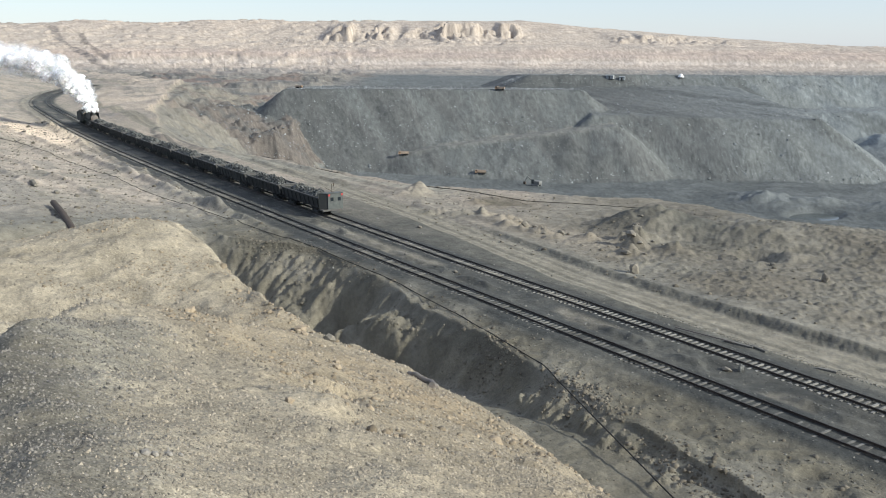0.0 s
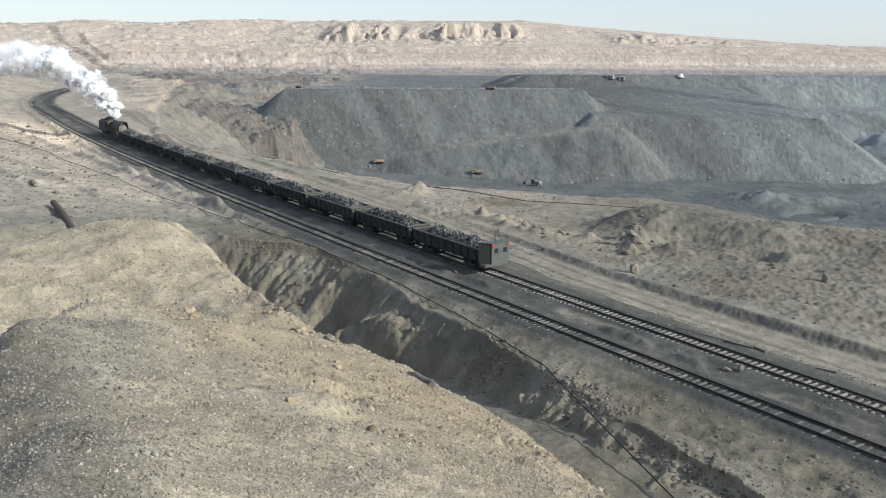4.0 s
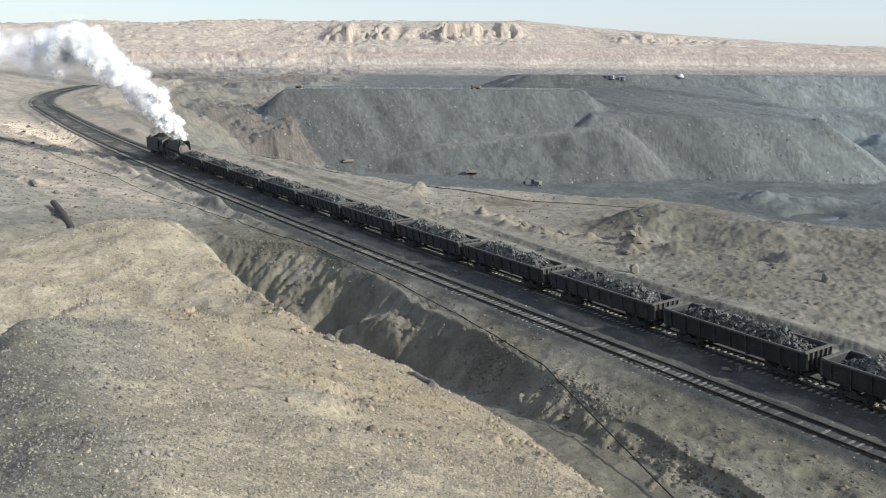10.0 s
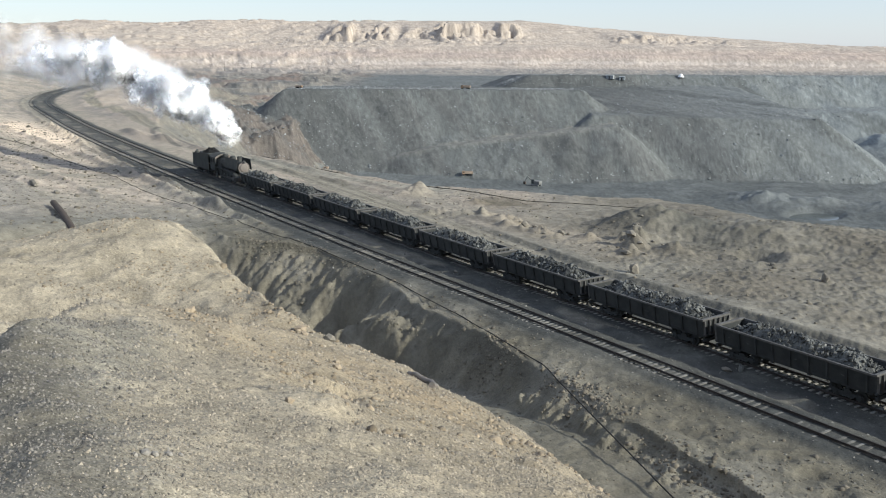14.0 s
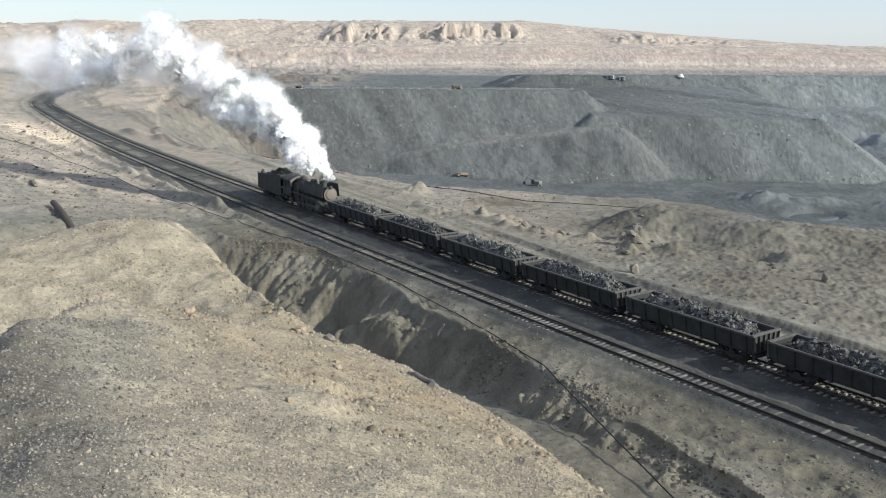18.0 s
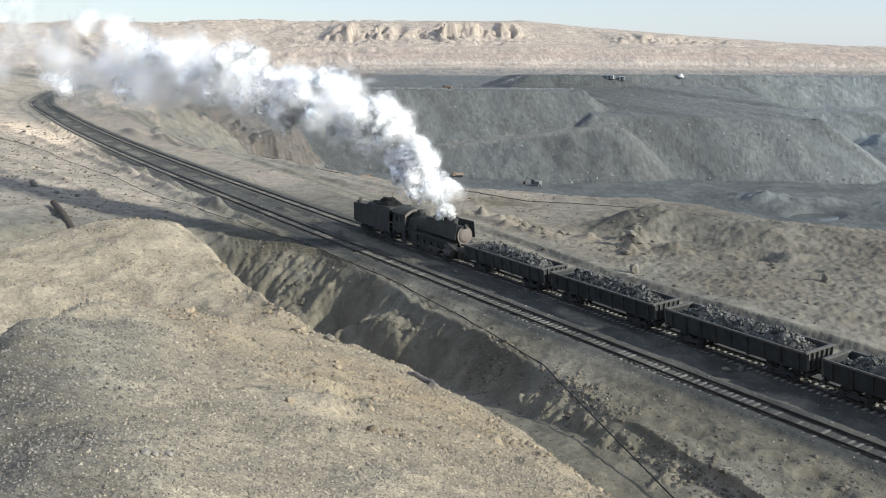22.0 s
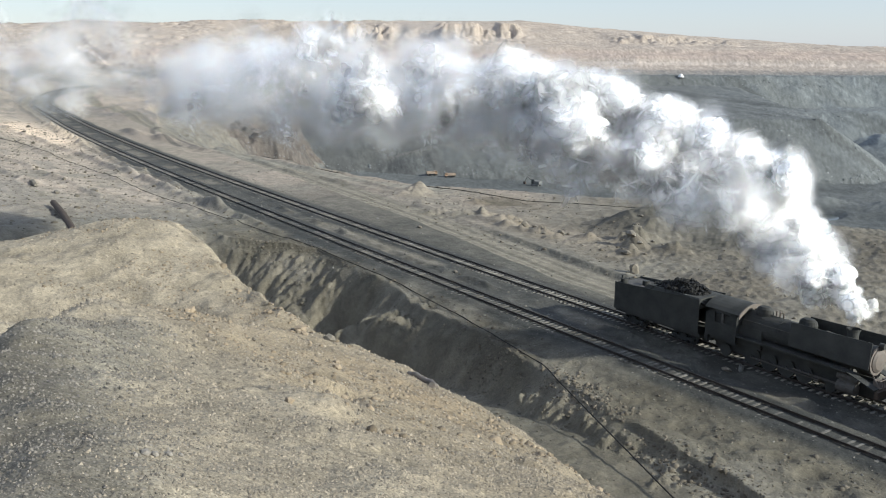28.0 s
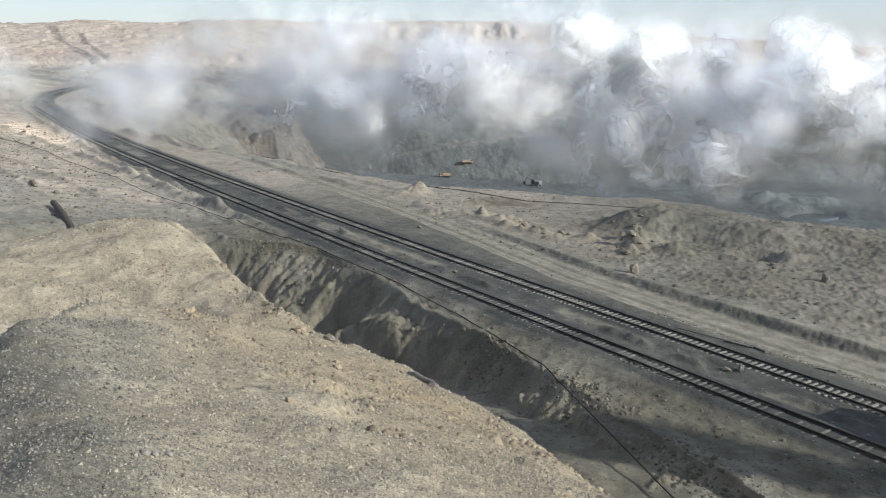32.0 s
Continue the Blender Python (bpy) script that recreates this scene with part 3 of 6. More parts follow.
    s, q, speck = f["s"], f["q"], f["rubble"]
    # pit: grey floor and spoil
    streak = fbm(s + 0.75 * q, q * 0.22, 12.0, 3, 207)
    c = lay(c, (0.14, 0.144, 0.142), f["pit"])
    c = lay(c, (0.098, 0.102, 0.101), f["pit"] * smooth(-16.6, -17.6, zp) * smooth(-20, 20, s) * (0.6 + 1.2 * patch))
    c = lay(c, (0.285, 0.245, 0.205), f["pit"] * f["left"] * (0.75 + 0.6 * patch))
    c = lay(c, (0.215, 0.165, 0.14), f["pit"] * f["left"] * smooth(0.0, 0.3, wide))
    c = lay(c, (0.13, 0.125, 0.12), f["pit"] * f["left"] * smooth(0.12, 0.3, fbm(x * 0.4, y + 0.4 * x, 16.0, 3, 211)) * 0.8)
    c = lay(c, (0.23, 0.205, 0.17), f["fall"] * smooth(-95, -120, x) * (0.7 + patch))
    c = lay(c, (0.19, 0.196, 0.192), f["pit"] * smooth(0.8, 2.2, f["shore"]) * (0.6 + patch))
    c = lay(c, (0.23, 0.245, 0.25), f["pit"] * bump(q, s, 330, 172, 26, 20, 1.2))
    c = lay(c, (0.122, 0.121, 0.118), f["heap"] * 1.0)
    # distance haze painted in: heaps grow paler and bluer to the right
    c = lay(c, (0.225, 0.238, 0.24), f["heap"] * smooth(60, 190, s))
    c = lay(c, (0.092, 0.094, 0.092), f["heap"] * smooth(-0.05, 0.25, streak) * 0.6)
    c = lay(c, (0.158, 0.162, 0.157), f["heap"] * smooth(-0.05, -0.3, streak) * 0.6)
    c = lay(c, (0.15, 0.127, 0.112), f["heap"] * f["shelf"] * (0.85 + patch))
    c = lay(c, (0.21, 0.2, 0.18), f["tread"] * (0.8 + patch))
    # strata
    level = zp + 2.0 * fbm(x, y, 120, 3, 209)
    thin = np.sin(level * 1.9 + 1.5 * wide)
    c = lay(c, (0.47, 0.40, 0.335), f["far"])
    c = lay(c, (0.55, 0.475, 0.41), f["far"] * smooth(7.5, 8.5, level) * smooth(12, 10, level) * 0.8)
    c = lay(c, (0.47, 0.37, 0.31), f["far"] * smooth(12, 15, level) * smooth(22, 18, level) * 0.55)
    c = lay(c, (0.46, 0.40, 0.34), f["far"] * smooth(24, 30, level) * smooth(52, 40, level) * (0.4 + 0.4 * patch))
    c = lay(c, (0.30, 0.25, 0.21), f["far"] * smooth(0.6, 0.95, thin) * 0.3)
    c = lay(c, (0.20, 0.195, 0.19), f["far"] * smooth(5.5, 3, level) * (0.7 + patch))
    c = lay(c, (0.17, 0.15, 0.14), f["far"] * smooth(9, 5, way_distance(x, y, [(-1760, 326), (-1333, 300), (-1100, 278)])) * (0.6 + patch))
    c = lay(c, (0.20, 0.17, 0.15), f["far"] * smooth(6, 3, way_distance(x, y, [(-1690, 361), (-1333, 318)])) * 0.7)
    c = lay(c, (0.40, 0.35, 0.29), smooth(1200, 1260, f["edge"]) * f["far"])
    # the near hill: pale clay, dark gravel on one flank, shade painted on slopes
    h = f["on_hill"].astype(float)
    c = lay(c, (0.365, 0.322, 0.256), h)
    c = lay(c, (0.33, 0.288, 0.226), h * smooth(-0.15, 0.25, patch) * 0.6)
    # far crest painted darker to offset the strong sunlight on it
    c = lay(c, (0.315, 0.276, 0.218), h * smooth(-20, -30, x) * 0.75)
    gravel = smooth(0.6, -0.6, y + 0.3 + 0.28 * x + 0.9 * f["n_mid"] + 0.9 * patch) * smooth(-17.5, -15.0, x)
    c = lay(c, (0.27, 0.25, 0.21), h * gravel * 0.9)
    # slope falling away from the sun: its shade darkened into the colour
    c = lay(c, (0.17, 0.156, 0.132), h * smooth(1.7, 0.8, y + 0.5 * f["n_mid"] + 0.05 * x) * smooth(-17, -14, x))
    c = lay(c, (0.30, 0.225, 0.15), h * bump(x, y, -17, 10.5, 3.5, 1.6, 1.0) * (0.5 + 1.4 * patch))
    # flank towards the gully: brown clay, painted darker still for its weaker light
    c = lay(c, (0.275, 0.228, 0.166), h * smooth(3.6, 7.0, y + 1.5 * patch) * smooth(-36, -26, x) * 0.7)
    c = np.where(f["on_hill"][..., None], c * np.array((0.995, 0.985, 0.925)), c * (1 - (1 - f["far"][..., None]) * np.array((0.035, 0.0, 0.0))))
    # bright sand beside the line
    c = lay(c, (0.74, 0.60, 0.455), 2.0 * bump(x, y, -262, 41.0, 36, 6.0, 1.0) * (0.9 + 0.5 * patch))
    c = c * (1 + 0.5 * speck[..., None] * np.clip(f["pit"] * 0.5 + f["far"] * 0.3 + f["heap"] * (0.3 + 1.6 * patch), 0, 0.9)[..., None])
    return c * (1 + 0.35 * f["n_small"][..., None])


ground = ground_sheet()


def ground_z(x, y):
    return float(terrain(np.array([x]), np.array([y]))[0][0])


# ---- the two tracks ----
def rail_bar(v, thing):
    bm = bmesh.new()
    prof = [(-0.07, -0.17), (0.07, -0.17), (0.07, -0.15), (0.012, -0.13), (0.012, -0.04), (0.036, -0.03), (0.036, 0.0), (-0.036, 0.0), (-0.036, -0.03), (-0.012, -0.04), (-0.012, -0.13), (-0.07, -0.15)]
    xs = list(range(-572, 261, 4))
    rings = []
    for x in xs:
        y = float(bow(x)) + v
        rings.append([bm.verts.new((x, y + a, b)) for a, b in prof])
    k = len(prof)
    for a, b in zip(rings, rings[1:]):
        for i in range(k):
            bm.faces.new((a[i], b[i], b[(i + 1) % k], a[(i + 1) % k]))
    return part("rail", bm, RAIL, thing)


def sleeper_mesh():
    bm = bmesh.new()
    block(bm, -0.11, 0.11, -1.25, 1.25, -0.34, -0.17, 0.02)
    return bm


def railway(centre, mat, label, sunk, seed):
    thing = empty("railway_track", (0, 0, 0))
    tagged(thing, label, "railway track", kind="structure")
    for side in (-0.7535, 0.7535):
        rail_bar(centre + side, thing)
    rng = random.Random(seed)
    first = part("sleeper", sleeper_mesh(), mat, thing)
    sooty = part("sleeper", sleeper_mesh(), TIE_DARK, thing)
    begun = False
    rest = bmesh.new()
    done = False
    x = 0.0
    places = []
    x = -560.0
    while x < 90:
        places.append(x)
        x += 0.57
    near = [p for p in places if -150 < p < 5]
    for p in places:
        y = float(bow(p)) + centre
        lean = math.degrees(math.atan2(float(bow(p + 1)) - float(bow(p - 1)), 2.0))
        m = pose(p + rng.uniform(-0.05, 0.05), y + rng.uniform(-0.06, 0.06), -0.012 - rng.random() * sunk, rng.uniform(-0.6, 0.6), 0, lean + rng.uniform(-2, 2))
        if -150 < p < 5:
            if p < -95 + rng.random() * 40:
                if begun:
                    same(sooty, thing, m)
                else:
                    sooty.matrix_basis, begun = m, True
            elif not done:
                first.matrix_basis = m
                done = True
            else:
                same(first, thing, m)
        elif p > -330:
            vs = block(rest, -0.11, 0.11, -1.25, 1.25, -0.34, -0.17)
            for w in vs:
                w.co = m @ w.co
    rows = part("far_sleepers", rest, TIE_DARK, thing)
    rows["kind"] = "stuff"
    return thing


railway(NEAR_LINE, TIE_DARK, "railway track with sooty half-buried sleepers and dark rails", 0.075, 5)
railway(FAR_LINE, TIE, "railway track with pale weathered sleepers and dark rails", 0.02, 6)


# ---- the train ----
FINE_COAL = material("fine_coal", (0.014, 0.015, 0.016), 0.7, vary=0.5, size=0.5, relief=0.6, tint=(0.028, 0.028, 0.028), fine=0.05)
PITCH, BODY = 14.1, 12.9


def front_at(t):
    """Where the leading end of the train stands at t seconds."""
    k = t / 10
    return ((((-0.158 * k + 0.467) * k + 1.759) * k - 10.076) * k + 98.347) * k - 108.222


def on_line(x):
    """The pose of a vehicle whose middle stands at x on the far track."""
    y = float(bow(x)) + FAR_LINE
    lean = math.degrees(math.atan2(float(bow(x + 4)) - float(bow(x - 4)), 8.0))
    return pose(x, y, 0.0, 0, 0, lean)


def wheelset(parent, x, r=0.42):
    bm = bmesh.new()
    for y in (-0.75, 0.75):
        s = 1 if y > 0 else -1
        tube(bm, (x, y - 0.065, r), (x, y + 0.065, r), r, n=20)
        tube(bm, (x, y - s * 0.09, r), (x, y - s * 0.065, r), r + 0.03, n=20)
    tube(bm, (x, -0.95, r), (x, 0.95, r), 0.075, n=8)
    return part("wheelset", bm, BLACK, parent)


def bogie(parent, x):
    bm = bmesh.new()
    for y in (-1.0, 1.0):
        hexa(bm, [(x - 1.15, y - 0.07, 0.36), (x + 1.15, y - 0.07, 0.36), (x + 1.15, y + 0.07, 0.36), (x - 1.15, y + 0.07, 0.36),
                  (x - 1.15, y - 0.07, 0.55), (x + 1.15, y - 0.07, 0.55), (x + 1.15, y + 0.07, 0.55), (x - 1.15, y + 0.07, 0.55)])
        hexa(bm, [(x - 0.45, y - 0.08, 0.2), (x + 0.45, y - 0.08, 0.2), (x + 0.45, y + 0.08, 0.2), (x - 0.45, y + 0.08, 0.2),
                  (x - 0.6, y - 0.08, 0.36), (x + 0.6, y - 0.08, 0.36), (x + 0.6, y + 0.08, 0.36), (x - 0.6, y + 0.08, 0.36)])
        for dx in (-0.875, 0.875):
            block(bm, x + dx - 0.16, x + dx + 0.16, y - 0.13, y + 0.13, 0.28, 0.6, 0.03)
        for dx in (-0.2, 0, 0.2):
            tube(bm, (x + dx, y, 0.36), (x + dx, y, 0.72), 0.09, n=8)
    block(bm, x - 0.2, x + 0.2, -1.1, 1.1, 0.55, 0.78)
    b = part("bogie", bm, BLACK, parent)
    for dx in (-0.875, 0.875):
        wheelset(b, x + dx)
    return b


def coal_heap(seed, length=12.3, width=2.9, low=2.3, high=0.75):
    """A load of broken coal and shale, with lumps on top."""
    rng = random.Random(seed)
    bm = bmesh.new()
    nx, ny = 56, 16
    grid = []
    for i in range(nx + 1):
        row = []
        for j in range(ny + 1):
            x = -length / 2 + length * i / nx
            y = -width / 2 + width * j / ny
            ax = min(1, (length / 2 - 0.35 - abs(x)) / 2.2)
            ay = min(1, (width / 2 - abs(y)) / 1.05)
            dome = max(0, ax) ** 0.8 * max(0, ay) ** 0.8
            wave = noise.noise((x * 0.35 + seed * 7, y * 0.3, 2.0))
            z = low - 0.35 + dome * (high + 0.25 + 0.45 * wave) + 0.30 * noise.noise((x * 1.7, y * 1.7, seed * 3.1)) + 0.12 * rng.uniform(-1, 1)
            row.append(bm.verts.new((x + rng.uniform(-.05, .05), y if j in (0, ny) else y + rng.uniform(-.05, .05), z)))
        grid.append(row)
    for i in range(nx):
        for j in range(ny):
            q = (grid[i][j], grid[i + 1][j], grid[i + 1][j + 1], grid[i][j + 1])
            if rng.random() < 0.5:
                bm.faces.new((q[0], q[1], q[2])), bm.faces.new((q[0], q[2], q[3]))
            else:
                bm.faces.new((q[0], q[1], q[3])), bm.faces.new((q[1], q[2], q[3]))
    for k in range(900):
        x, y = rng.uniform(-length / 2 + 0.4, length / 2 - 0.4), rng.uniform(-width / 2 + 0.2, width / 2 - 0.2)
        ax = min(1, (length / 2 - 0.35 - abs(x)) / 2.2)
        ay = min(1, (width / 2 - abs(y)) / 1.05)
        wave = noise.noise((x * 0.35 + seed * 7, y * 0.3, 2.0))
        z = low - 0.35 + max(0, ax) ** 0.8 * max(0, ay) ** 0.8 * (high + 0.25 + 0.45 * wave) + 0.30 * noise.noise((x * 1.7, y * 1.7, seed * 3.1))
        s = rng.choice((0.05, 0.06, 0.07, 0.08, 0.1, 0.13, 0.17, 0.22))
        octa(bm, (x, y, z + s * 0.3), s, rng)
    return bm


def octa(bm, at, s, rng):
    """A small broken lump of eight faces."""
    spin = Euler((rng.uniform(0, 6), rng.uniform(0, 6), rng.uniform(0, 6))).to_matrix()
    c = Vector(at)
    d = [spin @ (Vector(w) * s * rng.uniform(0.7, 1.25)) for w in ((1, 0, 0), (0, 1, 0), (-1, 0, 0), (0, -1, 0), (0, 0, 0.8), (0, 0, -0.8))]
    vs = [bm.verts.new(c + w) for w in d]
    for a, b in ((0, 1), (1, 2), (2, 3), (3, 0)):
        bm.faces.new((vs[a], vs[b], vs[4]))
        bm.faces.new((vs[b], vs[a], vs[5]))


def dump_wagon():
    """A side-tipping ore wagon; x forwards, the origin on the rail tops under its middle."""
    thing = empty("dump_wagon")
    tagged(thing, "black side-dumping wagon heaped with broken coal", "wagon", "wagons of the coal train")
    h = BODY / 2
    bm = bmesh.new()
    block(bm, -h + 0.1, h - 0.1, -0.55, 0.55, 0.78, 1.16)
    for x in (-4.4, -1.5, 1.5, 4.4):
        block(bm, x - 0.12, x + 0.12, -1.35, 1.35, 0.92, 1.12)
    part("underframe", bm, BLACK, thing)
    for s in (-1, 1):
        bm = bmesh.new()
        lo, hi = 1.30, 1.58
        pts = [(-h + 0.12, s * lo, 1.15), (h - 0.12, s * lo, 1.15), (h - 0.12, s * (lo - 0.1), 1.15), (-h + 0.12, s * (lo - 0.1), 1.15),
               (-h + 0.12, s * hi, 2.45), (h - 0.12, s * hi, 2.45), (h - 0.12, s * (hi - 0.1), 2.45), (-h + 0.12, s * (hi - 0.1), 2.45)]
        hexa(bm, pts if s < 0 else [pts[k] for k in (3, 2, 1, 0, 7, 6, 5, 4)])
        side = part("side_wall", bm, WAGON, thing)
        bm = bmesh.new()
        block(bm, -h + 0.05, h - 0.05, s * hi - 0.09, s * hi + 0.09, 2.43, 2.56, 0.02)
        part("top_rail", bm, WORN, side, "dust-worn top rail")
        bm = bmesh.new()
        for k in range(9):
            x = -h + 0.7 + k * (BODY - 1.4) / 8
            a = [(x - 0.07, s * (lo + 0.13), 1.12), (x + 0.07, s * (lo + 0.13), 1.12), (x + 0.07, s * (lo - 0.02), 1.12), (x - 0.07, s * (lo - 0.02), 1.12),
                 (x - 0.07, s * (hi + 0.08), 2.43), (x + 0.07, s * (hi + 0.08), 2.43), (x + 0.07, s * (hi - 0.02), 2.43), (x - 0.07, s * (hi - 0.02), 2.43)]
            one = bmesh.new()
            hexa(one, a if s < 0 else [a[q] for q in (3, 2, 1, 0, 7, 6, 5, 4)])
            part("rib", one, WAGON, side)
        bm.free()
        bm = bmesh.new()
        block(bm, -h + 0.3, h - 0.3, s * 1.22 - 0.06, s * 1.22 + 0.06, 1.0, 1.2)
        part("side_sill", bm, BLACK, thing)
        for x in (-3.1, 3.1):
            bm = bmesh.new()
            tube(bm, (x, s * 0.8, 0.55), (x, s * 1.12, 1.1), 0.17, n=10)
            block(bm, x - 0.22, x + 0.22, s * 0.8 - 0.2, s * 0.8 + 0.2, 0.42, 0.75)
            part("tipping_cylinder", bm, BLACK, thing)
    for e in (-1, 1):
        bm = bmesh.new()
        x = e * (h - 0.1)
        a = [(x - 0.06, -1.3, 1.15), (x + 0.06, -1.3, 1.15), (x + 0.06, 1.3, 1.15), (x - 0.06, 1.3, 1.15),
             (x - 0.06, -1.6, 2.5), (x + 0.06, -1.6, 2.5), (x + 0.06, 1.6, 2.5), (x - 0.06, 1.6, 2.5)]
        hexa(bm, a)
        end = part("end_wall", bm, WAGON, thing)
        bm = bmesh.new()
        block(bm, x - 0.13, x + 0.13, -1.68, 1.68, 2.46, 2.60, 0.02)
        part("end_rail", bm, WORN, end, "dust-worn end rail")
        bm = bmesh.new()
        block(bm, x - 0.1 + e * 0.06, x + 0.1 + e * 0.06, -1.42, 1.42, 1.12, 1.28)
        part("end_sill", bm, WAGON, end)
        for k in range(6):
            y = -1.28 + k * 0.512
            bm = bmesh.new()
            hexa(bm, [(x + e * 0.14 - 0.09, y - 0.05, 1.2), (x + e * 0.14 + 0.09, y - 0.05, 1.2), (x + e * 0.14 + 0.09, y + 0.05, 1.2), (x + e * 0.14 - 0.09, y + 0.05, 1.2),
                      (x + e * 0.12 - 0.09, y * 1.16 - 0.05, 2.46), (x + e * 0.12 + 0.09, y * 1.16 - 0.05, 2.46), (x + e * 0.12 + 0.09, y * 1.16 + 0.05, 2.46), (x + e * 0.12 - 0.09, y * 1.16 + 0.05, 2.46)])
            part("end_rib", bm, WORN, end, "scraped end rib")
        bm = bmesh.new()
        block(bm, min(e * h, e * (h + 0.42)), max(e * h, e * (h + 0.42)), -0.12, 0.12, 0.78, 1.0)
        block(bm, min(e * (h + 0.4), e * (h + 0.62)), max(e * (h + 0.4), e * (h + 0.62)), -0.2, 0.2, 0.74, 1.06, 0.04)
        part("coupler", bm, RUST, thing)
        bm = bmesh.new()
        block(bm, e * (h - 0.05) - 0.1, e * (h - 0.05) + 0.1, -1.3, 1.3, 0.72, 0.98)
        part("headstock", bm, BLACK, thing)
    bm = bmesh.new()
    block(bm, -h + 0.15, h - 0.15, -1.32, 1.32, 1.13, 1.22)
    part("floor", bm, BLACK, thing)
    bm = bmesh.new()
    tube(bm, (-1.1, 0.75, 0.7), (1.1, 0.75, 0.7), 0.24, n=14)
    part("air_tank", bm, BLACK, thing)
    for x in (-4.25, 4.25):
        bogie(thing, x)
    return thing


wagons = []
lead = dump_wagon()
wagons.append(lead)
for k in range(1, 11):
    wagons.append(copy_thing(lead, Matrix.Identity(4)))
heaps = [part("coal_load", coal_heap(k + 1), COAL).data for k in range(4)]
for ob in [o for o in bpy.data.objects if o.name.startswith("coal_load")]:
    bpy.data.objects.remove(ob)
for k, w in enumerate(wagons):
    load = new("coal_load", heaps[k % 4])
    load.parent = w
    load.matrix_basis = pose(0, 0, 0.02 * (k % 3), 0, 0, 180 * (k % 2))
    load["label"] = "heap of broken coal and pale shale"


def brake_cab(parent):
    """The plated lookout on the leading wagon's end."""
    h = BODY / 2
    bm = bmesh.new()
    hexa(bm, [(h + 0.05, -1.62, 1.0), (h + 1.0, -0.62, 1.0), (h + 0.95, -0.57, 1.0), (h + 0.05, -1.55, 1.0), (h + 0.05, -1.62, 3.18), (h + 1.0, -0.62, 3.18), (h + 0.95, -0.57, 3.18), (h + 0.05, -1.55, 3.18)])
    block(bm, h + 0.05, h + 1.0, 1.56, 1.62, 1.0, 3.18)
    block(bm, h + 0.05, h + 0.11, -1.56, 1.56, 1.0, 3.18)
    cab = part("lookout_cab", bm, BLACK, parent, "black plated sides of the lookout")
    bm = bmesh.new()
    block(bm, h + 1.0, h + 1.06, -0.66, 1.64, 0.95, 2.1)
    block(bm, h + 1.0, h + 1.06, -0.66, 1.64, 2.62, 3.2)
    for y0, y1 in ((-0.66, -0.3), (0.2, 0.85), (1.35, 1.64)):
        block(bm, h + 1.0, h + 1.06, y0, y1, 2.1, 2.62)
    part("front_plate", bm, GREY_PLATE, cab, "grey painted front plate")
    for y in (-0.05, 1.1):
        bm = bmesh.new()
        block(bm, h + 1.01, h + 1.03, y - 0.25, y + 0.25, 2.1, 2.62)
        part("window", bm, GLASS, cab)
    for y in (-0.5, 1.48):
        bm = bmesh.new()
        block(bm, h + 1.06, h + 1.16, y - 0.13, y + 0.13, 2.84, 3.1, 0.03)
        part("red_lamp", bm, RED, cab, "red marker lamp")
    bm = bmesh.new()
    hexa(bm, [(h + 0.02, -1.68, 3.2), (h + 1.12, -0.66, 3.2), (h + 1.12, 1.68, 3.2), (h + 0.02, 1.68, 3.2), (h + 0.02, -1.68, 3.25), (h + 1.12, -0.66, 3.25), (h + 1.12, 1.68, 3.25), (h + 0.02, 1.68, 3.25)])
    part("roof", bm, GREY_PLATE, cab)
    bm = bmesh.new()
    tube(bm, (h + 0.5, 0.2, 3.2), (h + 0.5, 0.2, 4.5), 0.035, n=8)
    tube(bm, (h + 0.5, 0.6, 3.2), (h + 0.3, -0.7, 4.0), 0.03, n=8)
    block(bm, h + 0.44, h + 0.56, 0.45, 0.6, 4.1, 4.55)
    part("aerial", bm, RUST, cab)
    bm = bmesh.new()
    block(bm, h + 0.1, h + 1.1, -1.5, 1.5, 0.72, 0.95)
    part("step_beam", bm, WORN, cab)


brake_cab(lead)


def vault(bm, arc, x0, x1, below, above):
    """A bent plate over an arc of (y, z), from x0 to x1."""
    rows = [[bm.verts.new(p) for p in ((x0, y, z + below), (x1, y, z + below), (x1, y, z + above), (x0, y, z + above))] for y, z in arc]
    for a, b in zip(rows, rows[1:]):
        for k in range(4):
            bm.faces.new((a[k], b[k], b[(k + 1) % 4], a[(k + 1) % 4]))
    bm.faces.new(rows[0])
    bm.faces.new(rows[-1][::-1])


